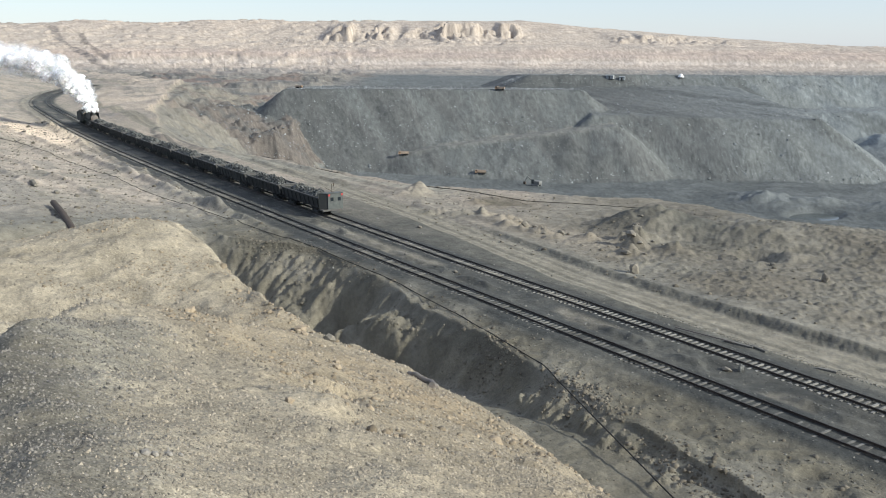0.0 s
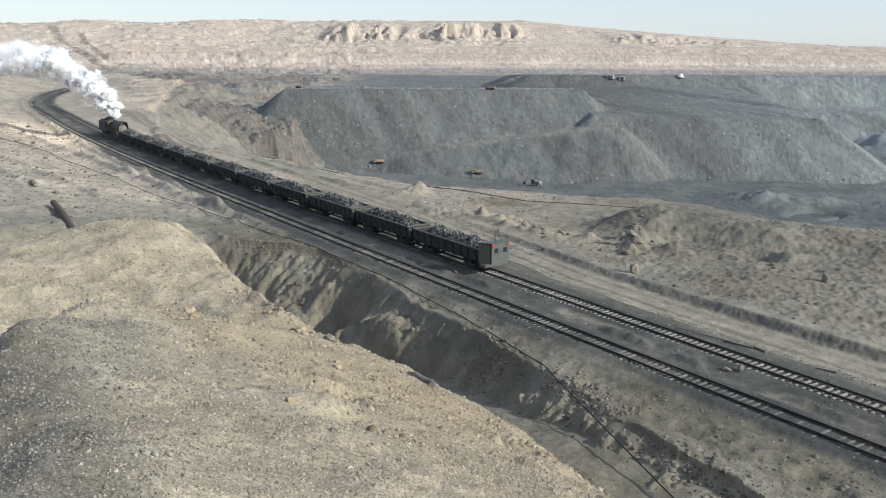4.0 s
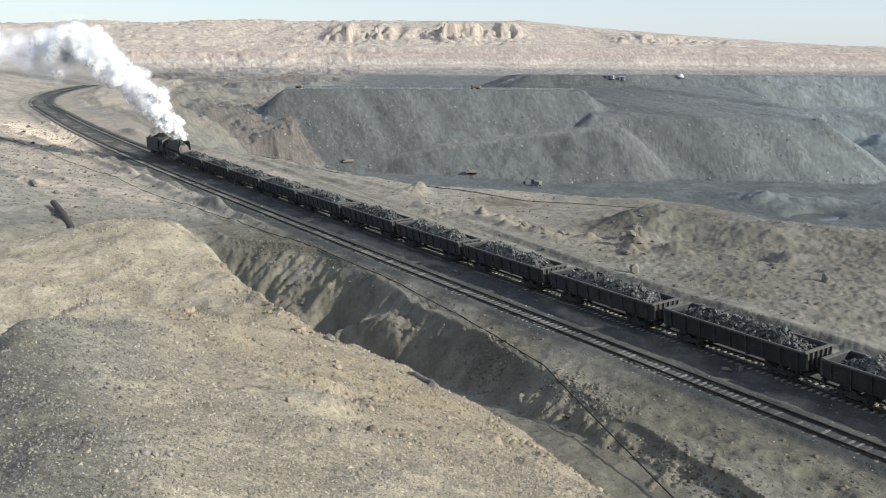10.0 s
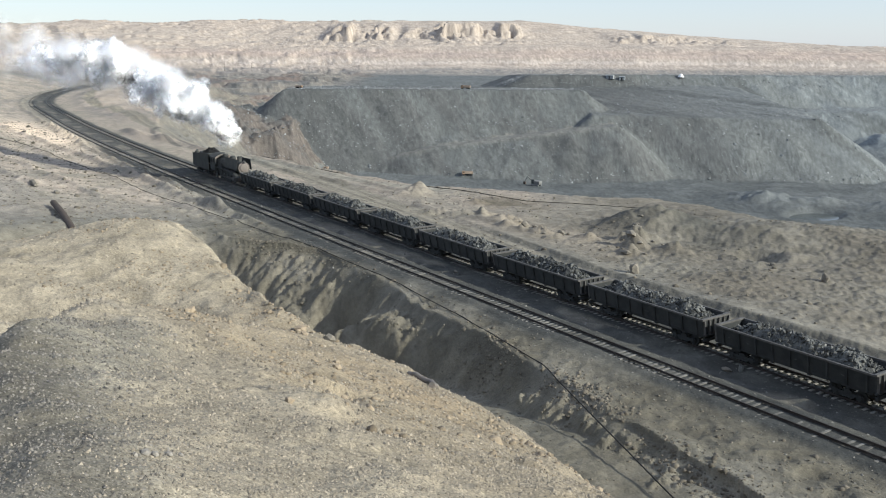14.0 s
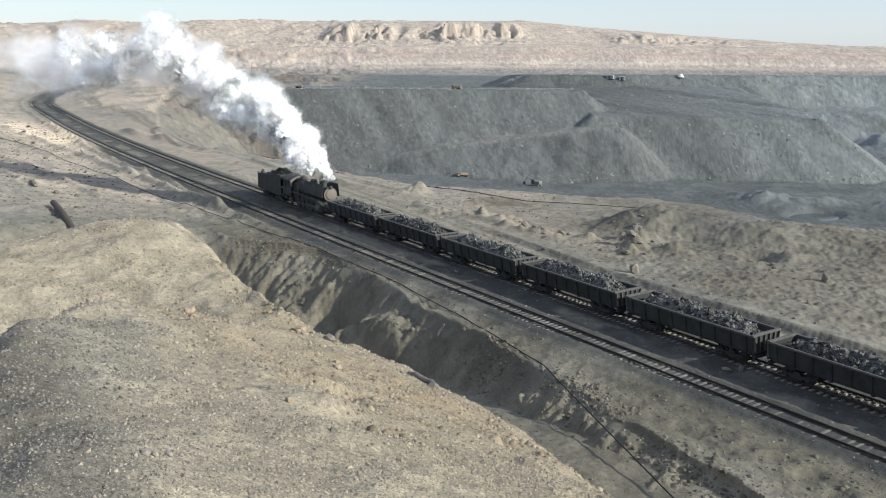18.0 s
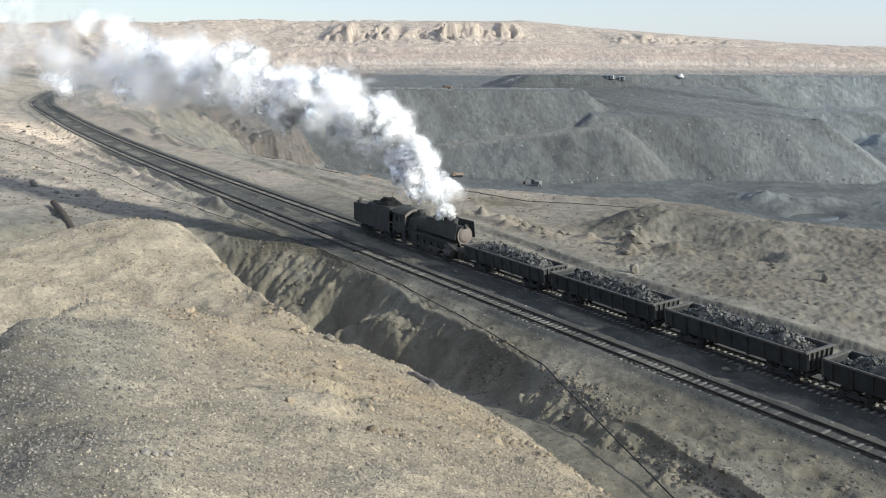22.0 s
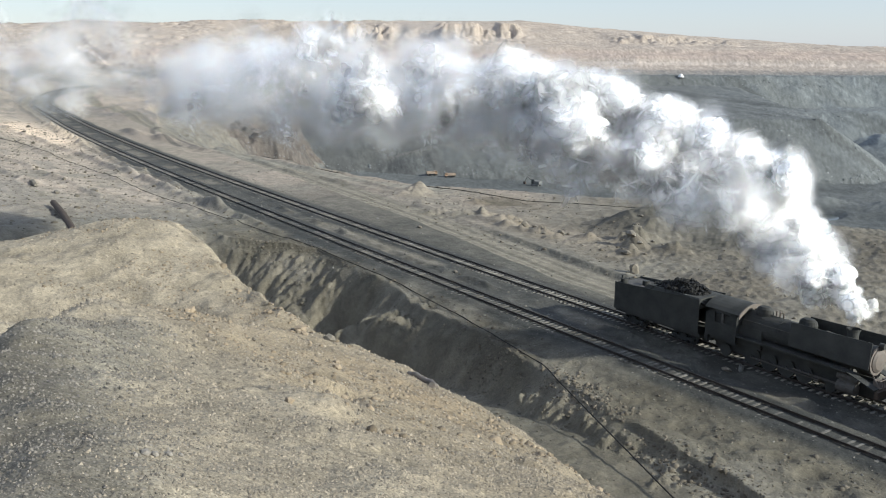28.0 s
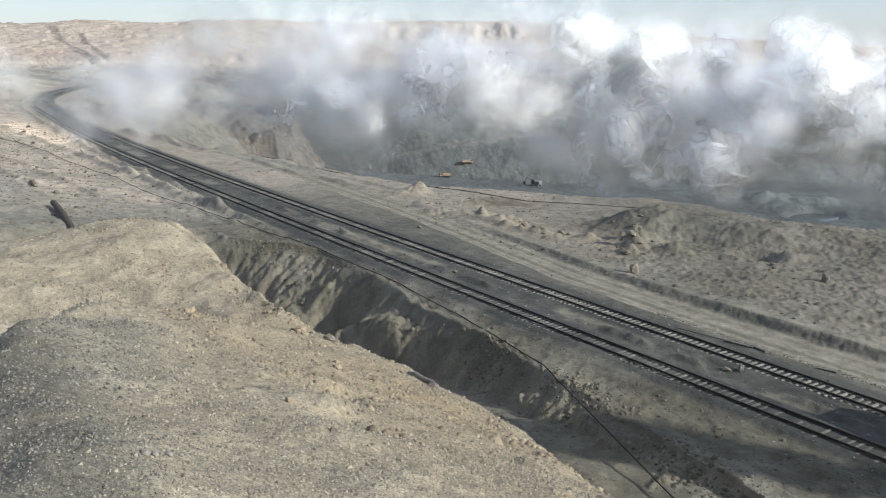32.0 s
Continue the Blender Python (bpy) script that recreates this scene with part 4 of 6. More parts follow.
def locomotive():
    """A black steam engine; x forwards, the origin on the rail tops under its middle. Front beam at x 7.9, cab back at x -6.4."""
    thing = empty("steam_locomotive")
    tagged(thing, "sooty black steam locomotive with dusty smokebox front", "locomotive")
    bm = bmesh.new()
    block(bm, -6.2, 7.2, -0.62, -0.5, 0.85, 1.45)
    block(bm, -6.2, 7.2, 0.5, 0.62, 0.85, 1.45)
    # two added blocks fill the underside, standing in for the dark there
    block(bm, -6.2, 7.2, -0.5, 0.5, 0.45, 1.25)
    block(bm, -3.6, 4.4, -0.85, 0.85, 1.3, 2.12)
    part("frame", bm, ENGINE, thing)
    bm = bmesh.new()
    lathe(bm, [(-3.6, 1.02), (-0.5, 1.0), (3.4, 0.93), (3.42, 0.98), (6.4, 0.98), (6.45, 0.9)], 2.95, 28)
    boiler = part("boiler", bm, ENGINE, thing, smooth_faces=False)
    for x in (-2.2, -0.6, 1.1, 2.6):
        bm = bmesh.new()
        lathe(bm, [(x - 0.04, 1.025), (x + 0.04, 1.025)], 2.95, 28)
        part("boiler_band", bm, ENGINE, boiler)
    bm = bmesh.new()
    lathe(bm, [(6.45, 0.82), (6.55, 0.8), (6.68, 0.6), (6.72, 0.3), (6.75, 0.12)], 2.95, 24)
    part("smokebox_door", bm, BRIGHT, thing, "dusty pale smokebox door")
    bm = bmesh.new()
    lathe(bm, [(6.40, 1.0), (6.5, 1.0), (6.5, 0.84), (6.46, 0.82)], 2.95, 28)
    part("smokebox_ring", bm, BRIGHT, thing, "pale rim of the smokebox")
    bm = bmesh.new()
    block(bm, -4.4, -1.8, -1.05, 1.05, 1.4, 2.9)
    part("firebox", bm, ENGINE, thing)
    bm = bmesh.new()
    tube(bm, (4.55, 0, 3.8), (4.55, 0, 4.62), 0.36, 0.40, n=20, caps=False)
    tube(bm, (4.55, 0, 4.58), (4.55, 0, 4.70), 0.46, 0.46, n=20, caps=False)
    tube(bm, (4.55, 0, 3.8), (4.55, 0, 4.66), 0.30, 0.34, n=20, caps=False)
    part("chimney", bm, ENGINE, thing)
    prof = [(0.5, 3.75), (0.52, 4.1), (0.46, 4.35), (0.3, 4.5), (0.0, 4.55)]
    for x in (-2.4, 1.2):
        bm = bmesh.new()
        rings = [[bm.verts.new((x + r * 1.35 * math.cos(k * math.tau / 18), r * math.sin(k * math.tau / 18), z)) for k in range(18)] for r, z in prof[:-1]]
        for a, b in zip(rings, rings[1:]):
            for k in range(18):
                bm.faces.new((a[k], a[(k + 1) % 18], b[(k + 1) % 18], b[k]))
        bm.faces.new(rings[-1])
        part("dome", bm, ENGINE, boiler)
    for x in (-1.5, -1.2, -0.9):
        bm = bmesh.new()
        tube(bm, (x, 0.15, 3.9), (x, 0.15, 4.35), 0.06, n=8)
        part("safety_valve", bm, BRIGHT, boiler)
    for s in (-1, 1):
        bm = bmesh.new()
        hexa(bm, [(0.6, s * 1.34 - 0.025, 2.6), (6.6, s * 1.34 - 0.025, 2.6), (6.6, s * 1.34 + 0.025, 2.6), (0.6, s * 1.34 + 0.025, 2.6),
                  (0.6, s * 1.16 - 0.025, 4.30), (6.6, s * 1.16 - 0.025, 4.45), (6.6, s * 1.16 + 0.025, 4.45), (0.6, s * 1.16 + 0.025, 4.30)])
        part("smoke_deflector", bm, ENGINE, thing)
        bm = bmesh.new()
        block(bm, -4.0, 5.2, s * 1.32 - 0.3, s * 1.32 + 0.3, 2.12, 2.18)
        block(bm, -4.0, 5.2, s * 1.62 - 0.02, s * 1.62 + 0.02, 2.06, 2.2)
        hexa(bm, [(5.2, s * 1.32 - 0.3, 2.12), (7.3, s * 1.32 - 0.3, 1.42), (7.3, s * 1.32 + 0.3, 1.42), (5.2, s * 1.32 + 0.3, 2.12),
                  (5.2, s * 1.32 - 0.3, 2.18), (7.3, s * 1.32 - 0.3, 1.48), (7.3, s * 1.32 + 0.3, 1.48), (5.2, s * 1.32 + 0.3, 2.18)])
        part("running_board", bm, ENGINE, thing)
        bm = bmesh.new()
        tube(bm, (-3.5, s * 1.12, 3.45), (6.2, s * 1.06, 3.45), 0.025, n=6)
        part("handrail", bm, WORN, boiler)
        bm = bmesh.new()
        tube(bm, (4.6, s * 1.22, 0.95), (5.9, s * 1.22, 0.95), 0.42, n=20)
        tube(bm, (4.5, s * 1.18, 1.65), (6.0, s * 1.18, 1.65), 0.27, n=16)
        block(bm, 4.7, 5.8, s * 1.1 - 0.3, s * 1.1 + 0.3, 0.95, 1.7)
        part("cylinder", bm, WORN, thing, "worn grey steam cylinder")
        bm = bmesh.new()
        block(bm, 1.0, 4.6, s * 1.15 - 0.05, s * 1.15 + 0.05, 0.86, 1.0)
        block(bm, -2.6, 3.1, s * 1.02 - 0.05, s * 1.02 + 0.05, 0.62, 0.74)
        part("rods", bm, WORN, thing, "oily steel rods")
        for k, x in enumerate((-2.6, -1.15, 0.3, 1.75)):
            bm = bmesh.new()
            tube(bm, (x, s * 0.7, 0.685), (x, s * 0.84, 0.685), 0.685, n=28)
            tube(bm, (x, s * 0.84, 0.685), (x, s * 0.92, 0.685), 0.16, n=12)
            part("driving_wheel", bm, ENGINE, thing)
        for x, r in ((3.8, 0.42), (-5.0, 0.5)):
            bm = bmesh.new()
            tube(bm, (x, s * 0.7, r), (x, s * 0.84, r), r, n=24)
            part("carrying_wheel", bm, ENGINE, thing)
        bm = bmesh.new()
        tube(bm, (6.7, s * 0.85, 2.2), (7.35, s * 1.0, 1.45), 0.03, n=6)
        part("stay", bm, BRIGHT, thing)
        bm = bmesh.new()
        block(bm, -6.3, -3.7, s * 1.5 - 0.03, s * 1.5 + 0.03, 1.55, 2.75)
        block(bm, -6.3, -5.7, s * 1.5 - 0.03, s * 1.5 + 0.03, 2.75, 3.7)
        block(bm, -4.3, -3.7, s * 1.5 - 0.03, s * 1.5 + 0.03, 2.75, 3.7)
        block(bm, -6.3, -3.7, s * 1.5 - 0.03, s * 1.5 + 0.03, 3.55, 3.75)
        part("cab_side", bm, ENGINE, thing)
        bm = bmesh.new()
        block(bm, -5.1, -4.9, s * 1.5 - 0.02, s * 1.5 + 0.02, 2.75, 3.55)
        part("window_post", bm, WORN, thing)
    bm = bmesh.new()
    block(bm, -3.76, -3.7, -1.5, 1.5, 2.0, 3.75)
    part("cab_front", bm, ENGINE, thing)
    # added solid blocks: the cab windows and the gangway gap look dark
    bm = bmesh.new()
    block(bm, -6.1, -3.8, -1.35, 1.35, 1.3, 3.4)
    block(bm, -6.75, -6.1, -1.2, 1.2, 1.0, 2.6)
    part("backhead", bm, ENGINE, thing)
    bm = bmesh.new()
    block(bm, -6.6, -6.3, -1.45, 1.45, 1.0, 3.3)
    part("gangway_plate", bm, ENGINE, thing)
    bm = bmesh.new()
    n = 10
    arc = [(-1.62 + 3.24 * k / n, 3.74 + 0.62 * math.sin(math.pi * k / n) ** 0.8) for k in range(n + 1)]
    vault(bm, arc, -6.6, -3.45, 0.0, 0.05)
    roof = part("cab_roof", bm, ENGINE, thing)
    bm = bmesh.new()
    vault(bm, arc, -3.5, -3.42, -0.3, 0.06)
    part("roof_edge", bm, BRIGHT, roof, "pale worn front edge of the cab roof")
    bm = bmesh.new()
    block(bm, 7.25, 7.5, -1.45, 1.45, 0.85, 1.35, 0.03)
    part("buffer_beam", bm, RUST, thing, "rust-red buffer beam")
    bm = bmesh.new()
    block(bm, 7.5, 7.9, -0.15, 0.15, 0.75, 1.05, 0.03)
    part("coupler", bm, RUST, thing)
    bm = bmesh.new()
    tube(bm, (6.5, 0, 4.05), (6.85, 0, 4.05), 0.2, n=16)
    block(bm, 6.4, 6.7, -0.15, 0.15, 3.75, 3.95)
    part("headlamp", bm, ENGINE, thing)
    bm = bmesh.new()
    for y in (-0.9, -0.45, 0.0, 0.5, 1.0):
        tube(bm, (7.3, y, 1.3), (7.28, y, 1.95), 0.03, n=6)
    tube(bm, (7.28, -1.0, 1.95), (7.28, 1.1, 1.95), 0.03, n=6)
    block(bm, 6.6, 7.3, -1.2, 1.2, 1.36, 1.42)
    block(bm, 6.7, 7.1, -0.7, -0.3, 1.42, 1.85)
    block(bm, 6.75, 7.1, 0.3, 0.75, 1.42, 1.75)
    part("front_platform", bm, BRIGHT, thing, "cluttered dusty front platform with rails")
    return thing


def tender_car():
    """The coal and water tender; x forwards, length 9.2."""
    thing = empty("tender")
    tagged(thing, "plain black steel tender piled with coal", "tender")
    bm = bmesh.new()
    block(bm, -4.6, 4.55, -1.35, 1.35, 0.95, 1.2)
    part("underframe", bm, ENGINE, thing)
    for s in (-1, 1):
        bm = bmesh.new()
        y0, y1 = (s * 1.55 - 0.03, s * 1.55 + 0.03)
        hexa(bm, [(-4.6, y0, 1.2), (4.5, y0, 1.2), (4.5, y1, 1.2), (-4.6, y1, 1.2), (-4.6, y0, 3.5), (4.5, y0, 4.1), (4.5, y1, 4.1), (-4.6, y1, 3.5)])
        side = part("side_plate", bm, ENGINE, thing)
        bm = bmesh.new()
        tube(bm, (-4.6, s * 1.56, 3.5), (4.5, s * 1.56, 4.1), 0.05, n=6)
        part("top_edge", bm, ENGINE, side)
    bm = bmesh.new()
    block(bm, -4.64, -4.58, -1.52, 1.52, 1.2, 3.45)
    back = part("back_plate", bm, ENGINE, thing)
    bm = bmesh.new()
    for y in (-0.3, 0.3):
        tube(bm, (-4.7, y, 1.2), (-4.7, y, 3.6), 0.025, n=6)
    for k in range(6):
        tube(bm, (-4.7, -0.3, 1.4 + 0.36 * k), (-4.7, 0.3, 1.4 + 0.36 * k), 0.02, n=6)
    part("ladder", bm, WORN, back)
    bm = bmesh.new()
    block(bm, -4.6, -1.6, -1.5, 1.5, 3.3, 3.4)
    part("tank_top", bm, WORN, thing, "dusty pale tank top")
    for x, y in ((-4.2, -0.9), (-2.6, 0.1)):
        bm = bmesh.new()
        tube(bm, (x, y, 3.38), (x, y, 3.8), 0.3, n=14)
        part("water_hatch", bm, ENGINE, thing)
    bm = bmesh.new()
    block(bm, -4.5, -4.35, -0.9, -0.5, 3.4, 4.05)
    part("tank_lamp", bm, ENGINE, thing)
    bm = bmesh.new()
    hexa(bm, [(-1.8, -1.5, 3.3), (4.45, -1.5, 3.3), (4.45, 1.5, 3.3), (-1.8, 1.5, 3.3), (-1.2, -1.2, 4.0), (4.4, -1.35, 4.1), (4.4, 1.35, 4.1), (-1.2, 1.2, 4.0)])
    part("bunker", bm, ENGINE, thing)
    load = part("coal_load", coal_heap(9, 6.6, 2.9, 3.95, 0.8), FINE_COAL, thing, "heaped fine black coal")
    load.location = (1.6, 0, 0)
    bm = bmesh.new()
    block(bm, -5.0, -4.6, -0.15, 0.15, 0.75, 1.05, 0.03)
    part("coupler", bm, RUST, thing)
    for x in (-2.7, 2.7):
        bogie(thing, x)
    return thing


engine = locomotive()
tender = tender_car()



# ---- loose stones ----
def pebbles(name, x, y, size, mat, label, seed, flat=0.75, lumpy=False):
    """Many small broken stones lying on the ground at x, y, joined into one object."""
    rng = np.random.default_rng(seed)
    n = len(x)
    z, _ = terrain(x, y)
    base = np.array([(1, 0, -0.4), (0, 1, -0.4), (-1, 0, -0.4), (0, -1, -0.4), (0.2, 0.1, 0.9)], float)
    tri = np.array([(0, 1, 4), (1, 2, 4), (2, 3, 4), (3, 0, 4)])
    if lumpy:
        ring = [(math.cos(k * 1.2566), math.sin(k * 1.2566)) for k in range(5)]
        base = np.array([(a, b, -0.5) for a, b in ring] + [(-0.82 * a, -0.82 * b, 0.35) for a, b in ring] + [(0.1, 0.05, 0.72)])
        tri = np.array([(k, (k + 1) % 5, 5 + (k + 3) % 5) for k in range(5)] + [(5 + (k + 3) % 5, (k + 1) % 5, 5 + (k + 4) % 5) for k in range(5)] + [(5 + k, 5 + (k + 1) % 5, 10) for k in range(5)])
    corners = len(base)
    pts = base[None] * (size[:, None, None] * rng.uniform(0.55, 1.35, (n, corners, 1)))
    a = rng.uniform(0, 6.283, (3, n))
    ca, sa = np.cos(a), np.sin(a)
    rz = np.zeros((n, 3, 3)); rz[:, 0, 0] = ca[0]; rz[:, 0, 1] = -sa[0]; rz[:, 1, 0] = sa[0]; rz[:, 1, 1] = ca[0]; rz[:, 2, 2] = 1
    ca[1], sa[1] = np.cos(0.5 * np.sin(a[1])), np.sin(0.5 * np.sin(a[1]))
    rx = np.zeros((n, 3, 3)); rx[:, 0, 0] = 1; rx[:, 1, 1] = ca[1]; rx[:, 1, 2] = -sa[1]; rx[:, 2, 1] = sa[1]; rx[:, 2, 2] = ca[1]
    pts = np.einsum("nij,nkj->nki", rz @ rx, pts)
    pts[..., 2] *= flat
    pts += np.stack([x, y, z + size * 0.15], -1)[:, None, :]
    faces = (tri[None] + corners * np.arange(n)[:, None, None]).reshape(-1, 3)
    me = bpy.data.meshes.new(name)
    me.vertices.add(n * corners)
    me.vertices.foreach_set("co", pts.ravel())
    me.loops.add(faces.size)
    me.loops.foreach_set("vertex_index", faces.ravel().astype(np.int32))
    me.polygons.add(len(faces))
    me.polygons.foreach_set("loop_start", np.arange(0, faces.size, 3, dtype=np.int32))
    me.update(calc_edges=True)
    me.materials.append(mat)
    return tagged(new(name, me), label, "stones", kind="stuff")


def strew():
    rng = np.random.default_rng(42)
    # pale clay clods and pebbles over the near hill
    n = 230000
    r = np.exp(rng.uniform(math.log(3.2), math.log(52), n))
    a = np.radians(rng.uniform(112, 180, n))
    x, y = r * np.cos(a), r * np.sin(a)
    _, f = terrain(x, y)
    cluster = fbm(x, y, 3.0, 3, 301) + 0.25
    keep = f["on_hill"] & (rng.random(n) < np.clip(0.4 + 1.4 * cluster + 0.4 * (y < 4.0), 0.35, 1))
    x, y, r = x[keep], y[keep], r[keep]
    size = np.minimum(rng.lognormal(math.log(0.0062), 0.62, len(x)) * (r / 6) ** 0.75, np.minimum(0.0032 * r, 0.07))
    dark = (y < -0.3 - 0.28 * x + rng.normal(0, 0.5, len(y))) & (x > -17)
    pebbles("gravel", x[dark], y[dark], size[dark], STONE_GREY, "grey gravel strewn over the near slope", 1, 1.0)
    pebbles("clay_clods", x[~dark], y[~dark], size[~dark], STONE, "pale clay clods and pebbles on the near hill", 2, 1.0)
    # brown clods on the flank towards the gully
    n = 16000
    x, y = -rng.uniform(6, 46, n), rng.uniform(5.5, 15, n)
    f = terrain(x, y)[1]
    keep = f["on_hill"] & (rng.random(n) < np.clip(0.25 + 2.2 * fbm(x, y, 2.5, 3, 305), 0.05, 1))
    pebbles("clay_lumps", x[keep], y[keep], np.minimum(rng.lognormal(math.log(0.022), 0.6, keep.sum()), 0.09), STONE_CLAY, "brown clay lumps on the flank of the near hill", 9, 0.9, True)
    # stones along the broken lip of the hill
    n = 900
    x = rng.uniform(-47, -12, n)
    y = np.interp(x, [-47, -44, -36, -28, -18, -12], [9.5, 12.4, 13.4, 13.2, 13.4, 11.5]) + rng.normal(0, 0.7, n)
    keep = fbm(x, y, 3.0, 3, 311) > rng.uniform(-0.25, 0.3, n)
    pebbles("lip_stones", x[keep], y[keep], np.minimum(rng.lognormal(math.log(0.048), 0.6, keep.sum()), 0.19), STONE_CLAY, "tan stones along the broken lip of the hill", 12, 0.9, True)
    # crumbled clods along the gully rim
    n = 8500
    x = rng.uniform(-104, -14, n)
    rim = np.interp(x, [-104, -97, -92, -84, -79, -72, -66, -59, -47, -41, -35, -24, -10], [37.0, 41.5, 44.5, 44.2, 43.8, 43.9, 43.2, 42.6, 41.3, 40.6, 39.0, 37.5, 36.5])
    y = rim + bow(x) + rng.normal(-0.3, 0.9, n)
    keep = fbm(x, y, 6.0, 3, 307) > rng.uniform(-0.3, 0.35, n)
    pebbles("rim_clods", x[keep], y[keep], np.minimum(rng.lognormal(math.log(0.05), 0.65, keep.sum()) * (1 + 0.25 * (x[keep] > -52)), 0.24), STONE_BROWN, "crumbled clay clods along the gully rim", 10, 0.85, True)
    # clods on the gully walls
    n = 7000
    x, v = rng.uniform(-106, -12, n), 46.0 - np.abs(rng.normal(0, 5.0, n)) - 5.0 * rng.random(n)
    y = v + bow(x)
    _, f = terrain(x, y)
    keep = ~f["on_hill"] & (v > 18) & (v < 46.3)
    pebbles("rubble", x[keep], y[keep], rng.lognormal(math.log(0.034), 0.65, keep.sum()), STONE_BROWN, "clods and rubble along the gully edge", 3, 0.8, True)
    # ballast and spilt stones beside the tracks
    n = 16000
    x, v = rng.uniform(-170, -8, n), rng.uniform(43, 60.0, n)
    clear = (np.abs(v - NEAR_LINE) > 0.9) & (np.abs(v - FAR_LINE) > 0.9)
    x, v = x[clear], v[clear]
    pebbles("ballast_stones", x, v + bow(x), rng.lognormal(math.log(0.036), 0.6, len(x)), STONE_DARK, "scattered ballast and spilt coal stones beside the rails", 4)
    # waste ground beyond the road
    n = 9000
    x, v = rng.uniform(-175, -14, n), rng.uniform(64, 108, n)
    y = v + bow(x)
    keep = fbm(x, y, 8, 3, 303) > rng.uniform(-0.35, 0.3, n)
    pebbles("waste_stones", x[keep], y[keep], rng.lognormal(math.log(0.065), 0.6, keep.sum()), STONE_BROWN, "stones on the hummocky waste ground", 5, 0.8, True)
    # sandy plain
    n = 5000
    x, v = rng.uniform(-300, -104, n), rng.uniform(14, 45, n)
    pebbles("plain_stones", x, v + bow(x), rng.lognormal(math.log(0.085), 0.6, n), STONE_BROWN, "stones scattered over the sandy plain", 6, 0.8, True)
    # debris of the spoil heaps
    n = 90000
    q, s = rng.uniform(255, 440, n), rng.uniform(-95, 240, n)
    x, y = PIT * (q * AXIS[0] + s * SIDE[0]), PIT * (q * AXIS[1] + s * SIDE[1])
    f = terrain(x, y)[1]
    z = f["zp"]
    crest = np.exp(-((z - 8.6) / 1.2) ** 2) + 0.6 * np.exp(-((z - 11.0) / 1.0) ** 2) + 0.7 * np.exp(-((z + 3.2) / 1.3) ** 2) + 0.8 * np.exp(-((z + 16.5) / 1.8) ** 2) + 0.5 * np.exp(-((z + 8.5) / 1.5) ** 2) * (s < 40)
    keep = f["heap"] & (rng.random(n) < 0.025 + 0.6 * crest + 0.14 * (fbm(x, y, 30.0, 3, 309) > 0.22)) & (f["tread"] < 0.3)
    pebbles("spoil_debris", x[keep], y[keep], np.minimum(rng.lognormal(math.log(0.3), 0.5, keep.sum()), 1.0), STONE_PALE, "grey and pale boulders on the spoil heaps", 7)


STONE_CLAY = material("clay_lump", (0.29, 0.236, 0.168), 0.9, vary=0.4, size=0.3, relief=0.4, fine=0.03, by_island=0.3)
STONE_BROWN = material("brown_stone", (0.165, 0.146, 0.116), 0.9, vary=0.45, size=0.4, relief=0.4, fine=0.04, by_island=0.35)
STONE_DARK = material("sooty_stone", (0.175, 0.168, 0.15), 0.9, vary=0.45, size=0.4, relief=0.4, fine=0.04, by_island=0.7)
STONE_GREY = material("grey_stone", (0.24, 0.22, 0.19), 0.9, vary=0.45, size=0.4, relief=0.4, fine=0.04, by_island=0.5)
STONE_PALE = material("pale_stone", (0.25, 0.262, 0.265), 0.9, vary=0.45, size=1.5, relief=0.4, fine=0.2, by_island=0.45)
strew()


# ---- single boulders ----
def boulder(x, y, sx, sy, sz, seed, label, mat=None):
    rng = random.Random(seed)
    bm = hull_stone(rng, sx, sy, sz, cuts=2 if sz > 0.6 else 1)
    ob = part("boulder", bm, mat or BOULDER)
    ob.location = (x, y, ground_z(x, y) + sz * 0.4)
    return tagged(ob, label, "boulder")


boulder(-28.4, 12.9, 0.34, 0.28, 0.27, 1, "rounded tan boulder on the lip of the gully", STONE_CLAY)
boulder(-26.4, 13.1, 0.30, 0.26, 0.20, 2, "small tan boulder on the lip of the gully")
boulder(-30.6, 13.3, 0.22, 0.2, 0.15, 3, "small tan stone on the lip of the gully")
boulder(-62.5, 67.2, 0.6, 0.55, 0.85, 4, "tall leaning boulder beside the haul road")
boulder(-48.6, 80.2, 0.42, 0.36, 0.66, 5, "upright stone on the hummocky waste")
boulder(-38.8, 52.3, 0.5, 0.36, 0.24, 6, "flat pale stone between the tracks")
boulder(-38.0, 52.9, 0.28, 0.35, 0.5, 7, "dark upright stone between the tracks", COAL)
boulder(-142.5, 30.4, 1.3, 0.8, 0.55, 8, "pale stone slab on the sandy plain")
for k, (bx, by, br) in enumerate(((-88.6, 73.6, 0.6), (-87.4, 74.4, 0.4), (-82.0, 74.2, 0.5), (-81.4, 75.0, 0.35), (-71.5, 76.0, 0.7), (-75.0, 80.0, 0.5), (-76.5, 82.0, 0.4), (-56.0, 82.0, 0.4), (-100.5, 67.0, 0.35), (-96.0, 61.5, 0.4), (-74.0, 52.0, 0.3))):
    boulder(bx, by, br * 1.2, br * 0.8, br * 0.7, 20 + k, "weathered clay block on the waste ground")


